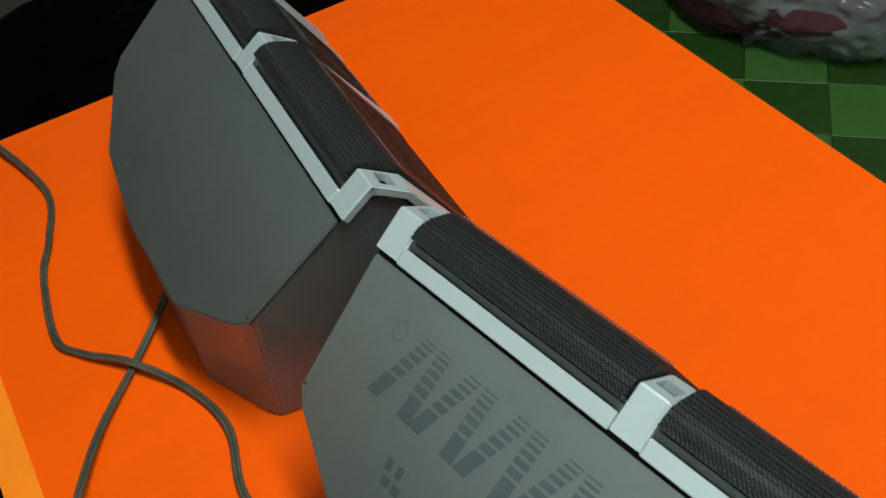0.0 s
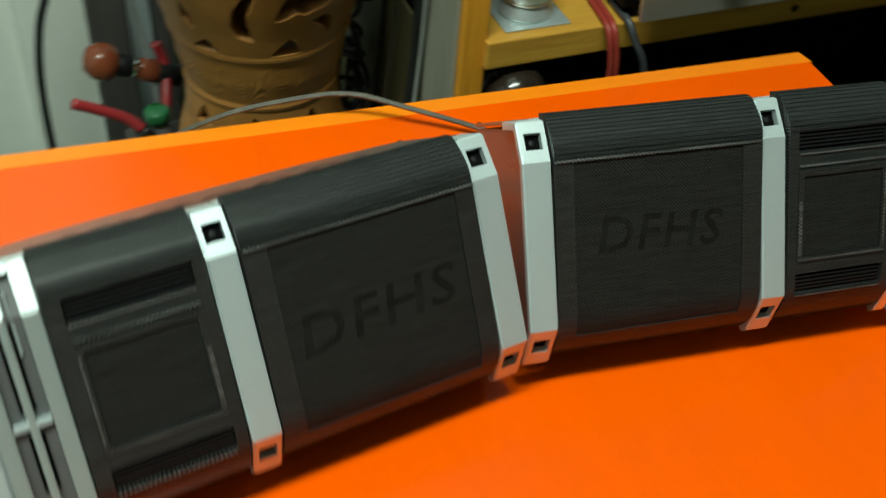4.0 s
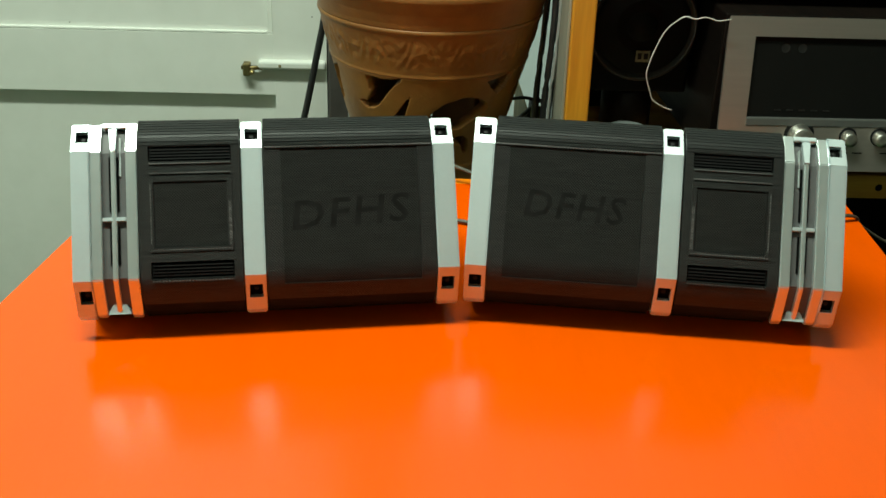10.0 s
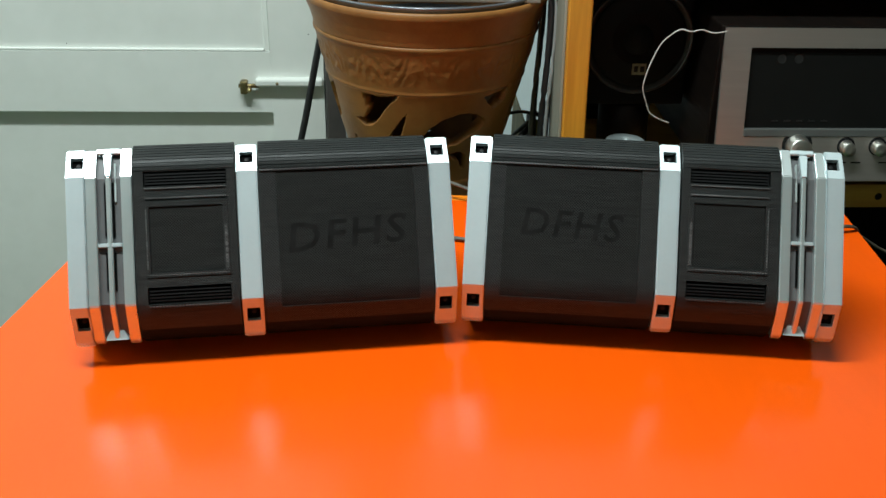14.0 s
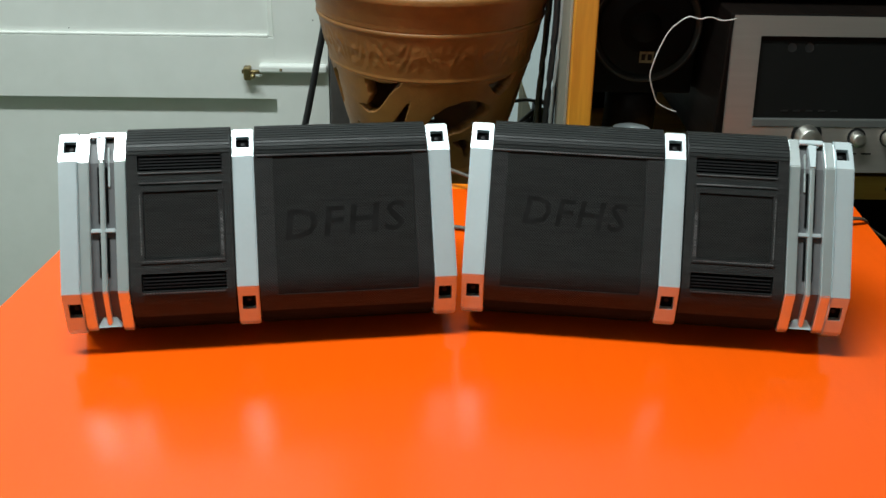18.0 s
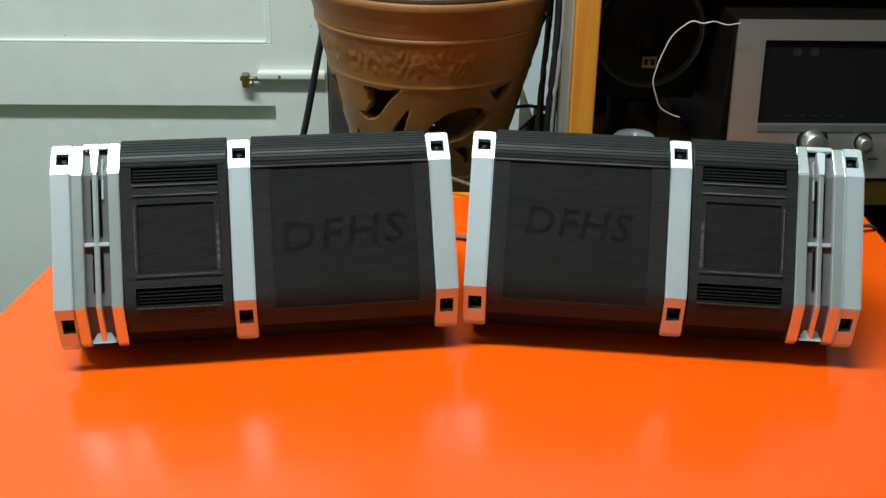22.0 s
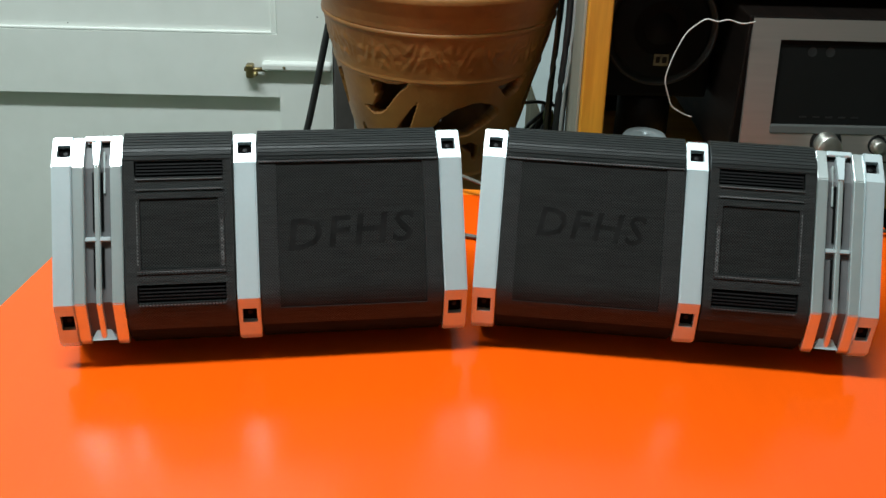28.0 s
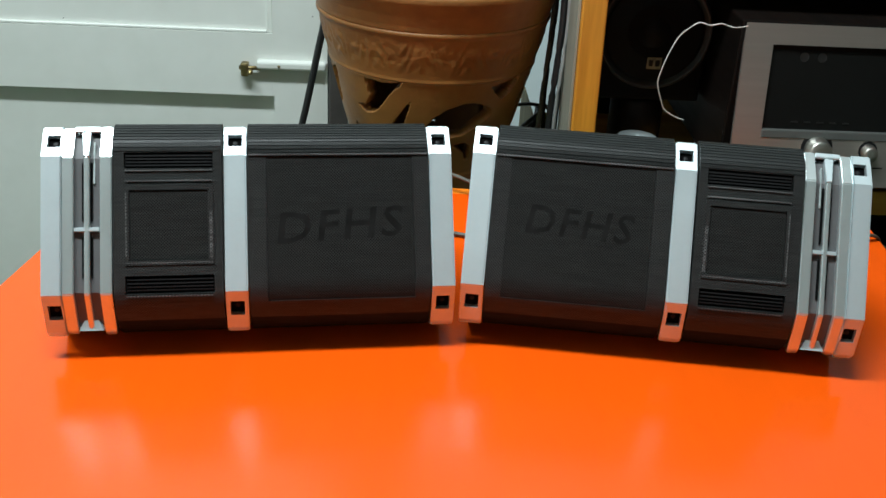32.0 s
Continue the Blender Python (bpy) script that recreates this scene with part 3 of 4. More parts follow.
    # grilles
    line = rounded(offset_line([(0.0722, 0.1276), (0.0665, 0.1319), (0.0500, 0.1262), (0.0016, 0.0430), (0.0075, 0.0210), (0.0200, 0.0100)], -0.0013), (0.006, 0.006, 0.012, 0.007), 8)
    total = sum(math.hypot(c - a, d - b) for (a, b), (c, d) in zip(line, line[1:]))

    def s_of(w):
        """Arc length at which the front face reaches the height w."""
        lo, hi = 0.02, total
        for _ in range(40):
            m = (lo + hi) / 2
            if on_line(line, m)[0][1] > w:
                lo = m
            else:
                hi = m
        return lo

    us = [0.0376, 0.0405, 0.0445, 0.0472, 0.0945, 0.0977, 0.1005, 0.1031]
    ss = [s_of(0.1216), s_of(0.1130), s_of(0.1040), s_of(0.1014), s_of(0.0640), s_of(0.0615), s_of(0.0560), s_of(0.0455), s_of(0.0262)]
    ss = [ss[0] * (k + e) / 12 for k in range(12) for e in (0, 0.7)] + ss

    def small(i, j):
        if j < 24:
            return 0.0004 if j % 2 else 0.0
        j -= 23
        if j in (1, 7) and 2 <= i <= 4:
            return 0.004
        if i in (2, 4) and 3 <= j <= 5 or j in (3, 5) and 2 <= i <= 4:
            return -0.0008
        if i == 3 and j == 4:
            return 0.0006
        return 0.0

    part("tweeter_grille", relief(us, ss, small, line, sx, 0.006), GRILLE, root, "black perforated grille with two slots")
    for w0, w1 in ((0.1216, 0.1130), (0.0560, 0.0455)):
        # Black sheet across the slot, standing for its shaded depth.
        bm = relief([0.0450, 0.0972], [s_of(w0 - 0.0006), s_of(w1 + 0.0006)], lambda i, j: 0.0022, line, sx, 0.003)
        slot = part("slot", bm, HOLE, root, "black sheet for the shade in the sunken slot")
        for k in range(4):
            w = w0 + (w1 - w0) * (k + 1) / 5
            part("slot_rib", relief([0.0452, 0.0970], [s_of(w + 0.0004), s_of(w - 0.0004)], lambda i, j: 0.0014, line, sx, 0.0023), BLACK, slot, "thin black rib")
    bm = relief([0.0475, 0.0942], [s_of(0.1011), s_of(0.0643)], lambda i, j: 0.0002, line, sx, 0.0005)
    part("tweeter_cover", bm, GRILLE_INNER, root, "fine black mesh square")
    ribs = 14
    us = [0.1189, 0.1300, 0.2222, 0.2321]
    top = s_of(0.1204)
    ss = [top * (k + e) / ribs for k in range(ribs) for e in (0, 0.7)] + [top, s_of(0.1187), s_of(0.0390), s_of(0.0262)]
    ribbed = lambda i, j: 0.0004 if j % 2 and j < 2 * ribs else (0.001 if i == 1 and j == 2 * ribs + 1 else 0.0)
    part("woofer_grille", relief(us, ss, ribbed, line, sx, 0.006), GRILLE, root, "black perforated grille with a ribbed upper edge")
    bm = relief([0.1302, 0.2220], [s_of(0.1185), s_of(0.0392)], lambda i, j: 0.0005, line, sx, 0.0009)
    # Strips along the ridges, painted lighter where their edges catch light.
    beads = [(0.0450, 0.0972, 0.1122, 0.1114), (0.0450, 0.0972, 0.1068, 0.1058), (0.0450, 0.0458, 0.1000, 0.0660), (0.0953, 0.0972, 0.0900, 0.0650), (0.0450, 0.0972, 0.0630, 0.0622), (0.0450, 0.0972, 0.0447, 0.0440)]
    beads += [(0.1196, 0.2322, 0.1204, 0.1193)]
    for u0, u1, w0, w1 in beads:
        part("mesh_bead", relief([u0, u1], [s_of(w0), s_of(w1)], lambda i, j: -0.0009, line, sx, -0.0003), GRILLE_BEAD, root, "row of mesh painted paler for its lit edge")
    cover = part("woofer_cover", bm, GRILLE_INNER, root, "fine black mesh square")
    for u0, u1 in ((0.0376, 0.1031), (0.1189, 0.2321)):
        part("foot_strip", relief([u0, u1], [s_of(0.0261), total], lambda i, j: 0.0002, line, sx, 0.006), FOOT, root, "smooth black strip under the grille")
    # faint writing on the mesh, four letters
    mark = 0.0805 if sx > 0 else 0.0840
    (v, w), (nv, nw) = on_line(line, s_of(mark))
    (v2, w2), _ = on_line(line, s_of(mark + 0.006))
    up = Vector((0, v2 - v, w2 - w)).normalized()
    me = lettering("DFHS", 0.031)
    me.materials.append(INK)
    word = new("handwriting", me)
    right = Vector((1, 0, 0))
    m = Matrix((right, up, right.cross(up))).transposed().to_4x4()
    word.parent = cover
    word.matrix_local = Matrix.Translation((sx * (0.174 if sx > 0 else 0.177), v + nv * 0.00044, w + nw * 0.00044)) @ m @ pose(0, 0, 0, 0, 0, 3 if sx > 0 else -2) @ Matrix.Diagonal((1.0, 0.88, 1, 1) if sx > 0 else (0.86, 0.85, 1, 1))
    word["label"] = "faded handwritten letters DFHS"
    # finned end
    deep = offset_line(FRONT_LINE, 0.009)
    flush = FRONT_LINE
    part("groove_plate", ribbon(0.0073, 0.0367, offset_line(FRONT_LINE, 0.0045), offset_line(FRONT_LINE, 0.010), sx), SILVER_SHADED, root, "silver grooved plate, darkened for its shade")
    part("end_strip", ribbon(0.0073, 0.0139, offset_line(FRONT_LINE, 0.0008), deep, sx, 0.0006), FIN, root)
    part("end_strip", ribbon(0.0298, 0.0367, flush, deep, sx, 0.0006), FIN, root)
    inner = offset_line(FRONT_LINE, 0.0006)
    spine = [inner[1]] + inner[2:5]
    part("spine", ribbon(0.0203, 0.0235, spine, [deep[1]] + deep[2:5], sx, 0.0007), FIN, root, "raised silver rib")
    thin = offset_line(FRONT_LINE, 0.0014)
    part("cap", ribbon(0.0141, 0.0296, flush[:2] + [((flush[1][0] * 6 + flush[2][0]) / 7, (flush[1][1] * 6 + flush[2][1]) / 7)], thin[:2] + [((thin[1][0] * 6 + thin[2][0]) / 7, (thin[1][1] * 6 + thin[2][1]) / 7)], sx, 0.0003), SILVER, root)
    # broad tapered head of the rib on the upper facet
    (v0, w0), (v1, w1) = [(flush[1][0] + (flush[2][0] - flush[1][0]) * k, flush[1][1] + (flush[2][1] - flush[1][1]) * k) for k in (0.2, 1.0)]
    bm = bmesh.new()
    rings = []
    for d in (0.0, 0.0042):
        rings.append([bm.verts.new((sx * u, v + d * 0.57, w - d * 0.82)) for u, v, w in ((0.0183, v0, w0), (0.0240, v0, w0), (0.0236, v1, w1), (0.0202, v1, w1))])
    for i in range(4):
        k = (i + 1) % 4
        bm.faces.new((rings[0][i], rings[0][k], rings[1][k], rings[1][i]))
    bm.faces.new(rings[0])
    bm.faces.new(rings[1][::-1])
    bmesh.ops.recalc_face_normals(bm, faces=bm.faces)
    bmesh.ops.bevel(bm, geom=bm.edges[:], offset=0.0003, segments=1, affect="EDGES")
    part("rib_head", bm, SILVER, root, "broad tapered silver head of the rib")
    for u0 in (0.0187, 0.0237):
        for s0, s1 in ((0.045, 0.081), (0.091, 0.116)):
            (va, wa), (n1, n2) = on_line(FRONT_LINE, s0)
            (vb, wb), (n3, n4) = on_line(FRONT_LINE, min(s1, 0.116))
            outer = [(va + n1 * 0.0037, wa + n2 * 0.0037), (vb + n3 * 0.0037, wb + n4 * 0.0037)]
            inner_line = [(va + n1 * 0.0047, wa + n2 * 0.0047), (vb + n3 * 0.0047, wb + n4 * 0.0047)]
            # Black strip on the groove floor, painted shade of a slit.
            part("slit", ribbon(u0, u0 + 0.0014, outer, inner_line, sx), HOLE, root, "black strip for the shade in the slit")
    (v, w), (nv, nw) = on_line(FRONT_LINE, 0.085)
    (v2, w2), _ = on_line(FRONT_LINE, 0.0877)
    bm = ribbon(0.0143, 0.0294, [(v + nv * 0.001, w + nw * 0.001), (v2 + nv * 0.001, w2 + nw * 0.001)], [(v + nv * 0.005, w + nw * 0.005), (v2 + nv * 0.005, w2 + nw * 0.005)], sx, 0.0004)
    part("cross_piece", bm, SILVER, root)
    # thin slat beside the rib, near its upper end
    (v, w), (nv, nw) = on_line(FRONT_LINE, 0.030)
    (v2, w2), (n3, n4) = on_line(FRONT_LINE, 0.058)
    bm = ribbon(0.0254, 0.0265, [(v + nv * 0.0012, w + nw * 0.0012), (v2 + n3 * 0.003, w2 + n4 * 0.003)], [(v + nv * 0.006, w + nw * 0.006), (v2 + n3 * 0.006, w2 + n4 * 0.006)], sx, 0.0003)
    part("slat", bm, FIN, root, "thin silver slat beside the rib")
    # bright wedge at the foot of the rib
    (v0, w0) = FRONT_LINE[4]
    bm = bmesh.new()
    tri = [(0.0145, 0.0), (0.0293, 0.0), (0.0239, 1.0), (0.0199, 1.0)]
    va = [bm.verts.new((sx * u, v0 - 0.0005 + 0.0075 * k, w0 + 0.001 + 0.0085 * k)) for u, k in tri]
    vb = [bm.verts.new((sx * u, v0 + 0.0105, w0 + 0.0005 + 0.0085 * k)) for u, k in tri]
    for i in range(4):
        bm.faces.new((va[i], va[(i + 1) % 4], vb[(i + 1) % 4], vb[i]))
    bm.faces.new(va)
    bm.faces.new(vb[::-1])
    part("foot_wedge", bm, SILVER, root, "bright silver wedge")
    part("rivet", turned([(0.0, 0), (0.0014, 0.0001), (0.0014, 0.0005)], 12, "z", (sx * 0.2405, 0.131, top_w(0.131) + 0.001), False), SCREW, panel)
    return root, panel, nrm


def badge(panel, nrm, sx, marks, mat, label="blue-grey printed stripe"):
    """Flat slanted stripes printed on the top panel: first and last corner, lean and number of thin stripes."""
    for (u0, v0, u1, v1, lean, stripes) in marks:
        edges = []
        v = v0
        for k in range(stripes):
            thick = 0.0006 + 0.0004 * k
            edges.append((v, v + thick))
            v += thick + 0.0011
        edges.append((v, v1))
        for a, b in edges:
            bm = bmesh.new()
            quad = []
            for u, vv in ((u0, a), (u1, a), (u1, b), (u0, b)):
                uu = u + lean * (vv - v0)
                quad.append(bm.verts.new(Vector((sx * uu, vv, top_w(vv))) + nrm * 0.00135))
            bm.faces.new(quad)
            part("badge_stripe", bm, mat, panel, label)


spk_a, panel_a, nrm = speaker((-0.2475, 0.0, TOP), 6.57, 1, "silver and black wedge car speaker with a striped badge on top")
spk_b, panel_b, nrm = speaker((0.2471, 0.0, TOP), -7.347, -1, "silver and black wedge car speaker with a plain grey top")

# printed badge: slanted striped strokes, blue-grey
for k, u in enumerate((0.2010, 0.1755, 0.1490, 0.1230, 0.0970, 0.0710)):
    badge(panel_a, nrm, 1, [(u, 0.0930, u - 0.0068, 0.1180, 0.48, 6), (u - 0.0085, 0.0930, u - 0.0155, 0.1180, 0.06, 6)], PRINT)
badge(panel_a, nrm, 1, [(u, 0.1290, u - 0.0035, 0.1330, 0.0, 0) for u in (0.186, 0.180)], PRINT)
badge(panel_a, nrm, 1, [(u, 0.1345, u - 0.0045, 0.1375, 0.0, 0) for u in (0.184, 0.178)], PRINT)
bm = bmesh.new()
ring = []
for i in range(24):
    a = 2 * math.pi * i / 24
    for r in (0.0032, 0.0036):
        u, v = 0.2135 + r * math.cos(a), 0.0965 + r * math.sin(a)
        ring.append(bm.verts.new(Vector((u, v, top_w(v))) + nrm * 0.00135))
for i in range(24):
    j = (i + 1) % 24
    bm.faces.new((ring[2 * i], ring[2 * j], ring[2 * j + 1], ring[2 * i + 1]))
part("badge_ring", bm, PRINT, panel_a, "small printed ring")

# speaker leads across the table
Z = TOP + 0.0028
lead = [(0.68, 0.36, Z - 0.30), (0.58, 0.30, Z - 0.14), (0.51, 0.245, Z - 0.025), (0.462, 0.225, Z + 0.002), (0.4246, 0.22, 0.735), (0.4173, 0.22, 0.7278), (0.4074, 0.22, 0.7249), (0.3905, 0.22, 0.7282), (0.3656, 0.218, 0.7437), (0.349, 0.212, Z + 0.003), (0.281, 0.200, Z), (0.235, 0.214, Z), (0.207, 0.227, Z), (0.155, 0.238, Z), (0.134, 0.230, Z), (0.107, 0.211, Z + 0.004), (0.074, 0.193, Z), (0.038, 0.187, Z), (-0.002, 0.198, Z), (-0.04, 0.192, Z + 0.002), (-0.07, 0.178, Z + 0.012), (-0.085, 0.160, Z + 0.02)]
speaker_lead(lead, 0.0012, "thin grey twin speaker lead lying on the table")
lead = [(0.15, 0.155, Z + 0.02), (0.137, 0.176, Z + 0.006), (0.107, 0.210, Z), (0.074, 0.242, Z + 0.003), (0.030, 0.270, Z + 0.010), (-0.006, 0.292, Z + 0.014), (-0.045, 0.302, Z + 0.010), (-0.096, 0.306, Z + 0.002), (-0.14, 0.318, Z - 0.03), (-0.17, 0.335, Z - 0.12), (-0.18, 0.345, Z - 0.26)]
speaker_lead(lead, 0.0012, "thin grey twin speaker lead hanging over the back edge")

# ---- behind the table: low stand, pot, tools ----
tagged(finish("low_stand", box(-0.13, 0.11, 0.40, 0.66, 0, 0.497, 0.004), JAMB), "dark plain low stand under the clay pot", "stand")

AXIS = (-0.0103, 0.53)
POT = [(0.500, 0.089), (0.512, 0.090), (0.540, 0.086), (0.575, 0.079), (0.600, 0.0715), (0.634, 0.069), (0.638, 0.071), (0.642, 0.069), (0.665, 0.0745), (0.690, 0.0785), (0.693, 0.081), (0.697, 0.0805),
       (0.717, 0.0855), (0.741, 0.0928), (0.767, 0.1000), (0.799, 0.1083), (0.8025, 0.1096), (0.8045, 0.1106), (0.807, 0.1103), (0.814, 0.1118), (0.850, 0.1207), (0.8525, 0.1225), (0.8545, 0.1229), (0.8565, 0.1219), (0.862, 0.1228), (0.872, 0.1256), (0.880, 0.1290), (0.886, 0.1318), (0.890, 0.1320), (0.893, 0.1300)]


def pot_radius(z):
    for (z0, r0), (z1, r1) in zip(POT, POT[1:]):
        if z <= z1:
            return r0 + (r1 - r0) * max(0.0, (z - z0) / (z1 - z0))
    return POT[-1][1]


def inside(poly, x, y):
    hit = False
    for (x0, y0), (x1, y1) in zip(poly, poly[1:] + poly[:1]):
        if (y0 > y) != (y1 > y) and x < (x1 - x0) * (y - y0) / (y1 - y0) + x0:
            hit = not hit
    return hit


# openings cut through the wall: degrees round the axis (0 faces the table), height
OPENINGS = [
    [(-39, 0.801), (-27, 0.799), (-15, 0.804), (-22, 0.792), (-29, 0.776), (-35, 0.764), (-42, 0.761), (-48, 0.768), (-41, 0.770), (-37, 0.780)],
    [(-12, 0.782), (-17, 0.770), (-26, 0.748), (-28, 0.730), (-25, 0.720), (-17, 0.716), (-19, 0.728), (-20, 0.742), (-16, 0.760)],
    [(-6, 0.738), (-2, 0.756), (2, 0.766), (9, 0.775), (19, 0.781), (28, 0.7795), (36, 0.772), (38, 0.764), (32, 0.757), (25, 0.750), (20, 0.745), (15, 0.744), (10, 0.741), (5, 0.745), (0, 0.740)],
    [(33, 0.797), (44, 0.800), (56, 0.806), (50, 0.787), (43, 0.780)],
    [(-55, 0.745), (-49, 0.730), (-51, 0.720), (-57, 0.728)],
    [(15, 0.732), (22, 0.735), (28, 0.729), (29, 0.713), (26, 0.711), (24, 0.722), (19, 0.726)],
    [(-55, 0.699), (-45, 0.711), (-38, 0.699)],
    [(-7, 0.700), (3, 0.716), (11, 0.700)],
    [(40, 0.700), (48, 0.714), (56, 0.700)],
    [(-80, 0.79), (-66, 0.80), (-70, 0.76), (-82, 0.75)],
    [(62, 0.77), (74, 0.80), (84, 0.78), (72, 0.73)],
    [(-20, 0.628), (-12, 0.610), (-28, 0.610)], [(24, 0.628), (32, 0.610), (16, 0.610)], [(-62, 0.628), (-54, 0.610), (-70, 0.610)],
    [(-14, 0.590), (0, 0.575), (10, 0.548), (-12, 0.548), (-30, 0.56)], [(40, 0.590), (58, 0.575), (64, 0.548), (42, 0.548), (28, 0.56)],
    [(-66, 0.590), (-50, 0.575), (-46, 0.548), (-70, 0.548), (-82, 0.56)],
]
pot = thing("openwork_pot", (AXIS[0], AXIS[1], 0), "brown terracotta openwork pot with carved bands and a rolled rim", "pot")
bm = bmesh.new()
COLS, Z0, Z1, DZ = 400, 0.5, 0.893, 0.0014
ROWS_N = int((Z1 - Z0) / DZ)
grid = []
for j in range(ROWS_N + 1):
    z = Z0 + (Z1 - Z0) * j / ROWS_N
    row = []
    for i in range(COLS):
        a = 2 * math.pi * i / COLS
        deg = math.degrees(a)
        r = pot_radius(z)
        # carved ornament on the upper and the middle band
        if 0.812 < z < 0.849:
            k = math.sin((z - 0.812) / 0.037 * math.pi)
            scroll = math.sin(46 * a + 420 * (z - 0.831) * math.cos(13 * a) + 2.6 * math.sin(29 * a))
            r += k * (0.0006 * max(-0.6, scroll) + 0.0012 * abs(noise.noise((a * 60, z * 450, 0))) + 0.0008 * noise.noise((a * 16, z * 120, 3)))
        if 0.642 < z < 0.690:
            k = (z - 0.642) / 0.048
            r += 0.0004 * math.sin(64 * math.hypot(math.sin(6.5 * a) * 0.5, k - 0.1 - 0.5 * (math.sin(3.25 * a + 1) > 0))) * math.sin(k * math.pi)
        row.append(bm.verts.new((r * math.sin(a), -r * math.cos(a), z)))
    grid.append(row)
BANDS = [("foot", 0.5, 0.637), ("waist_band", 0.637, 0.693), ("openwork_wall", 0.693, 0.803), ("carved_band", 0.803, 0.857), ("rim", 0.857, 0.894)]
for name, low_z, high_z in BANDS:
    piece = bmesh.new()
    made = {}

    def corner(j, i):
        if (j, i) not in made:
            made[(j, i)] = piece.verts.new(grid[j][i].co)
        return made[(j, i)]

    for j in range(ROWS_N):
        z = Z0 + (Z1 - Z0) * (j + 0.5) / ROWS_N
        if not low_z <= z < high_z:
            continue
        near = [p for p in OPENINGS if min(q[1] for q in p) <= z <= max(q[1] for q in p)]
        for i in range(COLS):
            deg = 360 * (i + 0.5) / COLS
            folded = deg - 360 if deg > 180 else deg
            if abs(folded) > 90:
                folded = folded - math.copysign(180, folded)
            if any(inside(p, folded, z) for p in near):
                continue
            k = (i + 1) % COLS
            piece.faces.new((corner(j, i), corner(j, k), corner(j + 1, k), corner(j + 1, i)))
    for _ in range(3):
        bmesh.ops.smooth_vert(piece, verts=[v for v in piece.verts if v.is_boundary and low_z + 0.003 < v.co.z < high_z - 0.003], factor=0.5, use_axis_x=True, use_axis_y=True, use_axis_z=True)
    wall = part(name, piece, CLAY, pot, "", True)
    if sum(p.normal.x * p.center.x + p.normal.y * p.center.y for p in wall.data.polygons) < 0:
        wall.data.flip_normals()
    sol = wall.modifiers.new("thickness", "SOLIDIFY")
    sol.thickness, sol.offset = 0.013, -1
bm.free()
bowl = thing("enamel_bowl", (AXIS[0], AXIS[1], 0), "shiny grey metal bowl set in the pot", "bowl")
part("bowl_wall", turned([(0.02, 0.80), (0.08, 0.805), (0.112, 0.84), (0.121, 0.882), (0.1265, 0.8945), (0.1285, 0.8965), (0.1275, 0.8985), (0.122, 0.893), (0.108, 0.85), (0.07, 0.815), (0.0, 0.812)], 64, "z", (0, 0, 0), False), BOWL, bowl, "", True)
slab = tagged(new("black_box"), "flat black box with a pale edge standing in the bowl", "box")
part("face", box(-0.078, 0.100, 0.452, 0.60, 0.8985, 1.02, 0.002), GLASS_DARK, slab)
part("pale_edge", box(-0.081, 0.103, 0.449, 0.4515, 0.893, 0.898, 0.001), FACE, slab)
part("pale_edge", box(0.1005, 0.103, 0.449, 0.4515, 0.8985, 1.02, 0.001), FACE, slab)

# hand tools behind the pot
tool = tagged(new("wooden_tool"), "hand tool with a round red-brown wooden knob", "tool")
d = Vector((0.075, 0.0, -0.030)).normalized()
turn = Vector((0, 0, 1)).rotation_difference(d).to_matrix().to_4x4()


def turned_along(profile, start):
    bm = turned(profile, 28, "z", (0, 0, 0), False)
    for v in bm.verts:
        v.co = turn @ v.co + Vector(start)
    return bm


start = (-0.154, 0.663, 0.584)
part("knob", turned_along([(0.0, -0.004), (0.012, -0.002), (0.018, 0.006), (0.020, 0.015), (0.018, 0.024), (0.011, 0.029)], start), HANDLE, tool, "", True)
part("collar", turned_along([(0.011, 0.029), (0.0125, 0.032), (0.0115, 0.040), (0.010, 0.044)], start), BLACK, tool, "", True)
part("ferrule", turned_along([(0.008, 0.044), (0.009, 0.046), (0.008, 0.050)], start), CHROME, tool, "", True)
part("grip", turned_along([(0.010, 0.050), (0.0125, 0.056), (0.0125, 0.066), (0.011, 0.070)], start), HANDLE, tool, "", True)
part("sleeve", turned_along([(0.011, 0.070), (0.012, 0.074), (0.0115, 0.095), (0.0, 0.100)], start), BLACK, tool, "", True)
part("shaft", tube([(-0.064, 0.663, 0.552), (-0.045, 0.658, 0.53), (-0.02, 0.65, 0.502)], 0.004), SCREW, tool, "thin dark shaft", True)
pliers = tagged(new("pliers"), "pliers with red plastic grips", "pliers")
part("grip", tube([(-0.178, 0.579, 0.593), (-0.158, 0.58, 0.582), (-0.133, 0.578, 0.568), (-0.12, 0.572, 0.557)], 0.0055), RED, pliers, "", True)
part("grip", tube([(-0.086, 0.671, 0.587), (-0.080, 0.665, 0.565), (-0.085, 0.64, 0.54), (-0.1, 0.60, 0.52)], 0.0055), RED, pliers, "", True)
part("jaw", tube([(-0.12, 0.572, 0.557), (-0.11, 0.58, 0.53), (-0.1, 0.58, 0.505)], 0.008), SCREW, pliers, "", True)
tagged(finish("pale_wire", tube([(-0.108, 0.664, 0.76), (-0.106, 0.664, 0.70), (-0.1045, 0.664, 0.655), (-0.098, 0.667, 0.596), (-0.094, 0.655, 0.54), (-0.092, 0.65, 0.4993)], 0.0017), CABLE_PALE, None, "", True), "thin pale grey wire behind the pot", "wire")
flask = tagged(thing("glass_bottle", (-0.101, 0.602, 0.4975), "small clear bottle with a green cap behind the pot", "bottle"), "small clear bottle with a green cap behind the pot", "bottle")
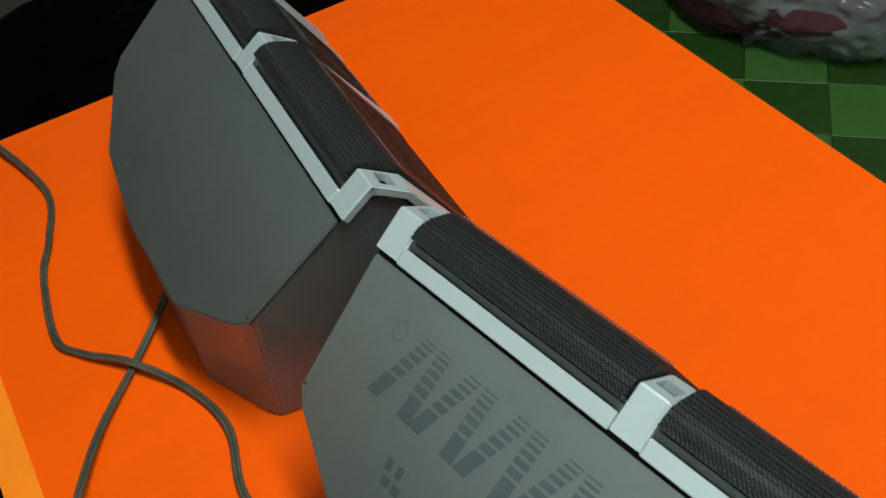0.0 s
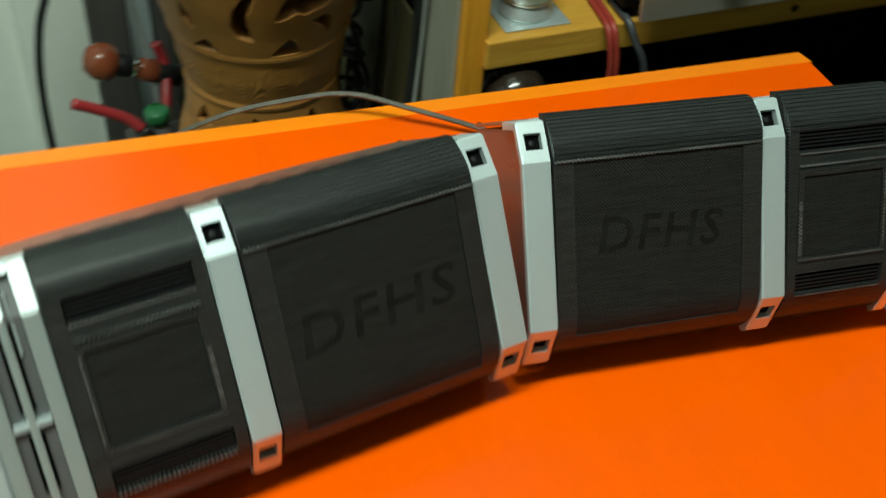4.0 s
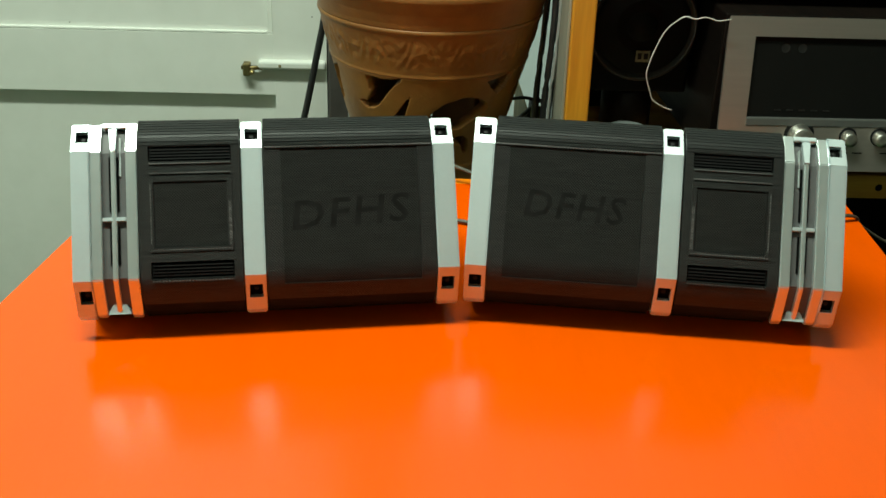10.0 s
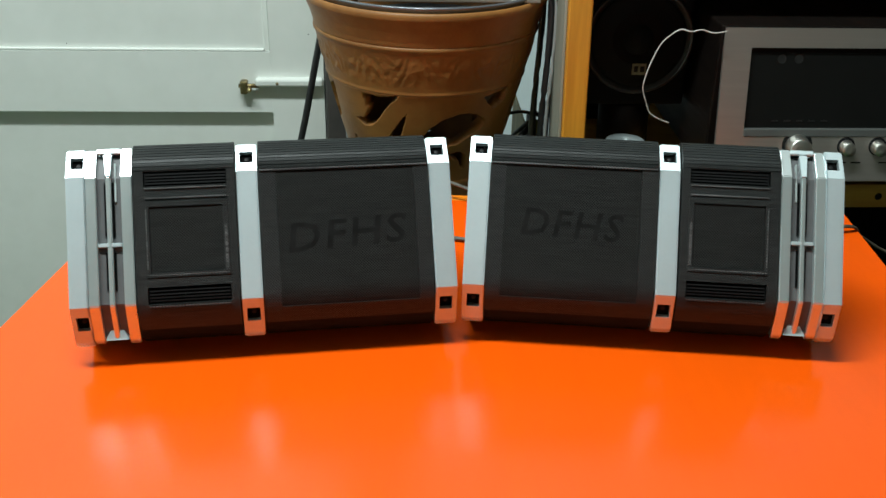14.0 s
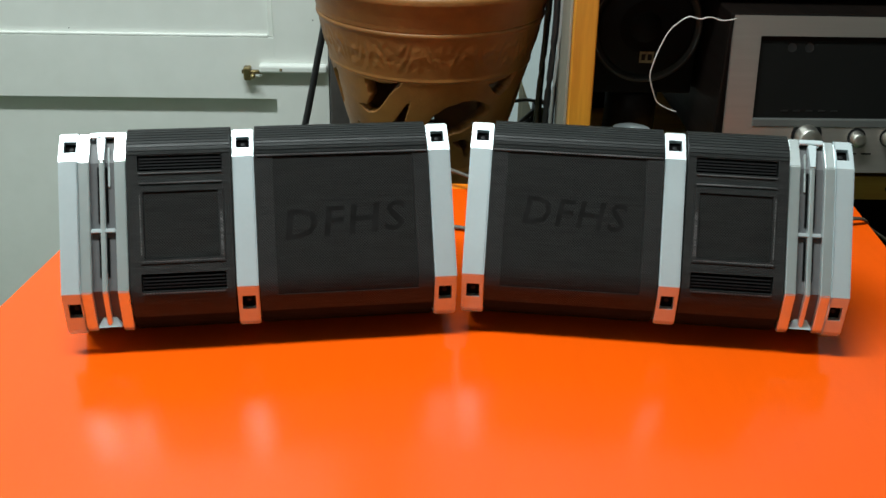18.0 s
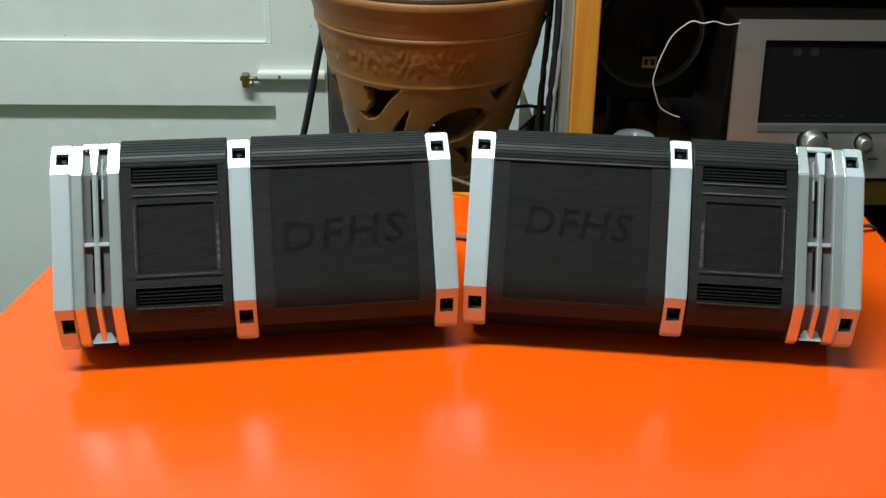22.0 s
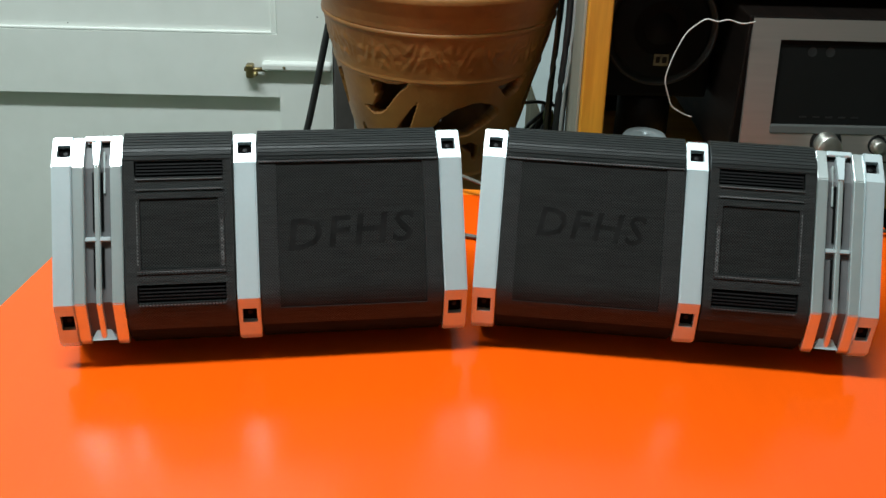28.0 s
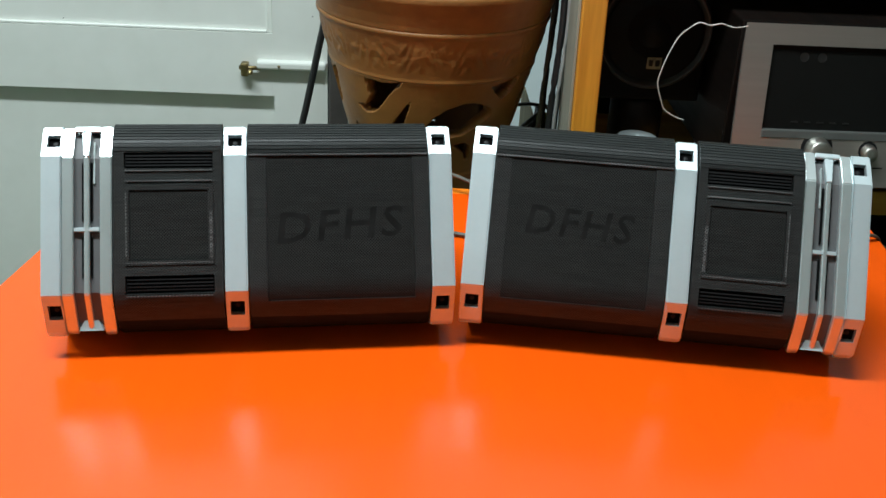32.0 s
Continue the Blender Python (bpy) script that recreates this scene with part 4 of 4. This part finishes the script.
part("bottle_body", turned([(0.0, 0.0), (0.013, 0.0), (0.014, 0.002), (0.014, 0.036), (0.010, 0.043)], 20, "z", (0, 0, 0), False), BOWL, flask, "", True)
part("cap", turned([(0.0105, 0.0432), (0.0125, 0.044), (0.0125, 0.056), (0.011, 0.058), (0.0, 0.0585)], 20, "z", (0, 0, 0), False), GREEN_BITS, flask, "green cap", True)
tagged(finish("black_flex", tube([(-0.115, 0.735, 0.95), (-0.138, 0.735, 0.80), (-0.150, 0.735, 0.74), (-0.172, 0.735, 0.64), (-0.192, 0.735, 0.58), (-0.203, 0.735, 0.50), (-0.205, 0.74, 0.36), (-0.2, 0.75, 0.2)], 0.0045), CABLE_BLACK, None, "", True), "thick black flex hanging by the door", "cable")

# ---- shelf unit ----
unit = tagged(new("shelf_unit"), "varnished pine shelf unit with an open front", "shelf")
side = part("side_board", box(0.1205, 0.1232, 0.405, 0.47, 0, 1.06, 0.0005), PLY, unit, "grey weathered side board")
part("lower_side", box(0.1205, 0.1232, 0.4705, 0.79, 0, 0.692, 0.0005), OLIVE, unit, "old olive brown side board")
upright = part("upright", box(0.1235, 0.1468, 0.398, 0.462, 0, 1.06, 0.0015), PINE_UP, unit, "varnished pine front edge")
# the old frame leans a little sideways
for ob in (side, upright):
    for v in ob.data.vertices:
        v.co.x += (0.90 - v.co.z) * 0.016
bm = box(0.1475, 1.15, 0.392, 0.60, 0.693, 0.7195, 0.0015)
box(0.205, 1.15, 0.6002, 0.80, 0.693, 0.7195, 0.0015, 2, bm)
part("shelf", bm, PINE_SHELF, unit, "varnished pine shelf")
part("back_board", box(0.1475, 0.2055, 0.6005, 0.608, 0.60, 1.06), CABINET, unit, "black back board")
part("back_board", box(0.206, 1.17, 0.801, 0.81, 0, 1.06), CABINET, unit, "black back board")
part("end_panel", box(1.151, 1.17, 0.40, 0.80, 0, 1.06, 0.001), PLY, unit)
part("top_board", box(0.1475, 1.15, 0.40, 0.80, 0.975, 0.995, 0.001), PINE_SHELF, unit)
part("knot", turned([(0.0, 0), (0.004, 0.0003), (0.003, 0.0006), (0.0, 0.0008)], 14, "y", (0.465, 0.392, 0.706), False), DARKWOOD, unit, "dark wood knot", True)

# bottle under the shelf
bottle = tagged(new("glazed_bottle"), "dark brown glazed bottle standing under the shelf", "bottle")
part("bottle_body", turned([(0.0, 0.0), (0.034, 0.0), (0.037, 0.01), (0.037, 0.52), (0.034, 0.60), (0.031, 0.622)], 36, "z", (0.184, 0.40, 0), False), GLOBE, bottle, "", True)
part("stopper", turned([(0.0295, 0.6225), (0.031, 0.640), (0.030, 0.657), (0.025, 0.672), (0.015, 0.682), (0.0, 0.685)], 36, "z", (0.184, 0.40, 0), False), GLOBE, bottle, "rounded glossy stopper", True)

# receiver
rec = tagged(new("stereo_receiver"), "vintage stereo receiver with a brushed champagne front and dark dial", "receiver")
RY = 0.38
RX0, RX1, RZ0, RZ1 = 0.277, 0.715, 0.733, 0.884
part("case", box(RX0 - 0.004, RX1 + 0.004, RY + 0.0135, 0.70, RZ0, RZ1 + 0.002, 0.002), DARKWOOD, rec, "dark stained wooden case")
bm = bmesh.new()
dx0, dx1, dz0, dz1 = 0.3045, 0.70, 0.7855, 0.865
for x0, x1, z0, z1 in ((RX0, dx0, RZ0, RZ1), (dx1, RX1, RZ0, RZ1), (dx0, dx1, RZ0, dz0), (dx0, dx1, dz1, RZ1)):
    box(x0, x1, RY, RY + 0.0038, z0, z1, 0.0, 1, bm)
part("faceplate", bm, FACE, rec, "brushed champagne aluminium faceplate")
part("dial_glass", box(dx0 - 0.002, dx1 + 0.002, RY + 0.0039, RY + 0.008, dz0 - 0.002, dz1 + 0.002), GLASS_DARK, rec, "smoked dial glass")
part("dial_sill", box(dx0, dx1, RY - 0.001, RY + 0.0038, dz0 - 0.0075, dz0 + 0.0005, 0.001), SHELL, rec, "dull grey sill")
for k in range(5):
    x = 0.333 + 0.0125 * k
    part("dial_mark", box(x, x + 0.007, RY + 0.0034, RY + 0.0038, 0.792, 0.7935), DIAL_MARK, rec)
for x in (0.337, 0.354):
    part("dial_lamp", turned([(0.0, 0), (0.004, 0.0002), (0.0045, 0.0004)], 16, "y", (x, RY + 0.0039, 0.8535), False), DIAL_MARK, rec)


def control(x, z, r, depth):
    k = part("knob", turned([(r * 1.05, 0.0003), (r * 1.05, 0.002), (r, 0.004), (r * 0.97, depth - 0.001), (r * 0.9, depth), (r * 0.3, depth - 0.0006), (0.0, depth - 0.0006)], 40, "y", (x, RY, z), False), ALU, rec, "turned aluminium knob", True)
    # Black disc, shifted up: the shadow round the knob as a painted shape.
    part("knob_ring", turned([(0.0, 0.0002), (r * 1.3, 0.0002), (r * 1.34, -0.0004)], 36, "y", (x, RY, z + r * 0.1), False), BLACK, k, "black disc painted as the knob's shadow")


control(0.3605, 0.7685, 0.0118, 0.014)
control(0.4110, 0.768, 0.0070, 0.010)
control(0.4435, 0.768, 0.0070, 0.010)
control(0.4760, 0.768, 0.0070, 0.010)
for x in (0.408, 0.423, 0.452, 0.474):
    part("control_caption", box(x - 0.005, x + 0.005, RY - 0.0003, RY + 0.0005, 0.7515, 0.7527), DARKWOOD, rec)
for x in (0.30, 0.69):
    for y in (0.41, 0.66):
        part("foot", turned([(0.012, 0.7196), (0.012, 0.7326)], 20, "z", (x, y, 0)), BLACK, rec)

# the front leans back a little
for ob in rec.children_recursive:
    if not ob.name.startswith(("case", "foot")):
        for v in ob.data.vertices:
            v.co.y += (v.co.z - 0.80) * 0.16

# black loudspeaker box in the back of the shelf
cab = tagged(new("black_speaker_box"), "black loudspeaker box with a round driver in the shelf", "loudspeaker")
part("box", box(0.1515, 0.268, 0.475, 0.70, 0.7785, 0.965, 0.003), CABINET, cab)
part("driver_ring", turned([(0.050, 0.0), (0.054, 0.003), (0.056, 0.005), (0.058, 0.003), (0.058, 0.0)], 48, "y", (0.2125, 0.4745, 0.850), False), RUBBER, cab, "black rubber ring", True)
part("driver_cone", turned([(0.0, 0.004), (0.014, 0.003), (0.018, -0.004), (0.046, 0.0035), (0.050, 0.0015)], 48, "y", (0.2125, 0.4735, 0.850), False), CONE, cab, "black paper cone", True)
part("maker_label", box(0.2075, 0.2225, 0.4690, 0.4700, 0.8135, 0.8255), LABEL, cab, "yellowed paper label")
for x0, x1 in ((0.2095, 0.2135), (0.2160, 0.2205)):
    part("label_mark", box(x0, x1, 0.4686, 0.4689, 0.8165, 0.8230), BLACK, cab)
tagged(finish("dark_canister", turned([(0.0, 0.7197), (0.028, 0.7197), (0.028, 0.775), (0.025, 0.778), (0.0, 0.778)], 32, "z", (0.211, 0.505, 0), False), DARKWOOD, None, "", True), "dark brown round canister under the speaker box", "canister")

# loose driver, magnet up
drv = tagged(new("loose_tweeter"), "small loose tweeter lying magnet up on the shelf", "tweeter")
cx, cy = 0.199, 0.432
part("frame_plate", box(cx - 0.031, cx + 0.031, cy - 0.030, cy + 0.030, 0.7197, 0.7215, 0.0008), ZINC, drv)
part("chassis", turned([(0.025, 0.7216), (0.025, 0.725), (0.020, 0.731), (0.0195, 0.734)], 36, "z", (cx, cy, 0)), ZINC, drv, "", True)
part("pole_plate", turned([(0.0205, 0.7341), (0.0215, 0.7350), (0.0215, 0.7375), (0.020, 0.738)], 36, "z", (cx, cy, 0)), ALU, drv, "", True)
part("magnet", turned([(0.0215, 0.7381), (0.0225, 0.740), (0.0225, 0.750), (0.020, 0.7535), (0.004, 0.7545), (0.003, 0.752), (0.0, 0.752)], 40, "z", (cx, cy, 0), False), ZINC, drv, "", True)

tagged(finish("white_wire", tube([(0.2745, 0.380, 0.8836), (0.262, 0.381, 0.8815), (0.250, 0.381, 0.8845), (0.240, 0.382, 0.8825), (0.230, 0.382, 0.8845), (0.222, 0.383, 0.8795), (0.213, 0.384, 0.870), (0.206, 0.385, 0.853), (0.202, 0.386, 0.838), (0.2005, 0.387, 0.824), (0.206, 0.388, 0.808), (0.211, 0.389, 0.798), (0.222, 0.390, 0.791), (0.232, 0.392, 0.787)], 0.0006), WIRE_WHITE, None, "", True), "curled thin white wire on the receiver", "wire")
for dx in (0.0, -0.0058):
    tagged(finish("red_flex", tube([(0.2740 + dx, 0.49, 0.7228), (0.2715 + dx, 0.45, 0.7228), (0.2655 + dx, 0.405, 0.7232), (0.2625 + dx, 0.3865, 0.7225), (0.2635 + dx, 0.379, 0.711), (0.268 + dx, 0.376, 0.68), (0.27 + dx, 0.38, 0.62), (0.27 + dx, 0.39, 0.5), (0.26 + dx, 0.40, 0.3)], 0.0029), CABLE_RED, None, "", True), "faded red flex hanging over the shelf edge", "cable", "hanging flexes")
tagged(finish("grey_flex", tube([(0.287, 0.56, 0.7231), (0.284, 0.46, 0.7231), (0.2795, 0.405, 0.7235), (0.2785, 0.3865, 0.7225), (0.283, 0.378, 0.708), (0.296, 0.374, 0.68), (0.306, 0.378, 0.62), (0.31, 0.39, 0.5), (0.3, 0.40, 0.3)], 0.0034), CABLE_GREY, None, "", True), "slate grey flex hanging over the shelf edge", "cable", "hanging flexes")
for x, y, w, mat in ((0.113, 0.46, 0.0035, CABLE_BLACK), (0.121, 0.47, 0.0025, CABLE_GREY), (0.118, 0.55, 0.003, CABLE_BLACK), (0.1085, 0.50, 0.0022, CABLE), (0.1175, 0.455, 0.0018, CABLE_PALE)):
    tagged(finish("wall_flex", tube([(x - 0.004, y, 1.2), (x, y, 0.95), (x + 0.003, y, 0.86), (x - 0.001, y, 0.76), (x + 0.001, y + 0.01, 0.66), (x - 0.004, y + 0.02, 0.5)], w), mat, None, "", True), "flex hanging down the plywood side", "cable", "flexes on the side")
tagged(finish("dark_rod", tube([(0.086, 0.575, 0.7335), (0.11, 0.60, 0.7275), (0.133, 0.605, 0.721)], 0.0021), JAMB, None, "", True), "thin dark rod between the pot and the flexes", "rod")
tagged(finish("green_plug", turned([(0.0, -0.012), (0.005, -0.011), (0.0065, 0.0), (0.0055, 0.008), (0.0, 0.0105)], 14, "z", (0.124, 0.60, 0.709), False), OLIVE_GREEN, None, "", True), "small olive green plug on the flexes", "plug")
# tangle of black flex beside the pot
bm = bmesh.new()
rng = random.Random(5)
for k in range(9):
    tube([(0.098 + rng.uniform(-0.03, 0.014), 0.60 + rng.uniform(-0.04, 0.04), 0.502 + i * 0.026 + rng.uniform(-0.012, 0.015)) for i in range(7)], 0.003, 6, 6, bm)
for k in range(12):
    lift = rng.uniform(-0.035, 0.012)
    tube([(0.064 + 0.064 * i / 6 + rng.uniform(-0.006, 0.006), 0.62 + rng.uniform(-0.03, 0.03), 0.615 + lift + 0.105 * (i / 6) ** 1.3 + rng.uniform(-0.008, 0.008)) for i in range(7)], 0.0026, 6, 6, bm)
tagged(finish("flex_tangle", bm, CABLE_BLACK, None, "", True), "tangled heap of black flexes behind the pot", "cables", "", "stuff")

# ---- on the floor by the table ----


def lumpy(name, centre, size, mat, seed, rough, label, category, folds=14, parent=None):
    """A crumpled heap: a dome with folds, its underside flat on the floor."""
    bm = bmesh.new()
    bmesh.ops.create_icosphere(bm, subdivisions=5, radius=1)
    for v in bm.verts:
        p = v.co.copy()
        n = noise.noise(p * 1.6 + Vector((seed, 0, 0))) * 0.25 + rough * abs(noise.noise(p * folds * 0.35 + Vector((0, seed, 0)))) + 0.5 * rough * noise.noise(p * folds)
        p *= 1 + n
        v.co = Vector((centre[0] + p.x * size[0], centre[1] + p.y * size[1], max(0.002, centre[2] + p.z * size[2])))
    ob = finish(name, bm, mat, parent, "", True)
    if not parent:
        tagged(ob, label, category)
    return ob


bundle = tagged(new("cloth_bundle"), "maroon cloth bundle wrapped in clear crumpled polythene on the floor", "bundle")
lumpy("cloth", (0.86, -1.31, 0.07), (0.285, 0.275, 0.10), MAROON, 3, 0.10, "", "", parent=bundle)
lumpy("polythene", (0.82, -1.275, 0.115), (0.245, 0.235, 0.14), POLY, 8, 0.20, "", "", 24, bundle)
lumpy("black_bag", (0.86, 0.05, 0.2), (0.36, 0.42, 0.28), BIN_BAG, 12, 0.2, "large black glossy plastic bag on the floor", "bag")

# chequered vinyl floor, the squares nearest the table laid one by one
floor = tagged(new("floor"), "chequered vinyl floor in two greens", "floor", "", "structure")
TS = 0.146
meshes = []
for mat in (TILE_A, TILE_B):
    bm = box(-TS / 2 + 0.0006, TS / 2 - 0.0006, -TS / 2 + 0.0006, TS / 2 - 0.0006, -0.003, 0.0, 0.0005, 1)
    me = bpy.data.meshes.new("tile")
    bm.to_mesh(me)
    bm.free()
    me.materials.append(mat)
    meshes.append(me)
A0 = math.radians(43)
for i in range(-9, 10):
    for j in range(-9, 10):
        x = 0.718 + TS * (math.cos(A0) * (i + 0.5) - math.sin(A0) * (j + 0.5))
        y = -0.995 + TS * (math.sin(A0) * (i + 0.5) + math.cos(A0) * (j + 0.5))
        if ROOM[0] + 0.11 < x < ROOM[1] - 0.11 and ROOM[2] + 0.11 < y < ROOM[3] - 0.11 and (x - 0.7) ** 2 + (y + 1.0) ** 2 < 1.4:
            ob = new("tile", meshes[(i + j) % 2])
            ob.location, ob.rotation_euler = (x, y, 0), (0, 0, A0)
            ob.parent = floor
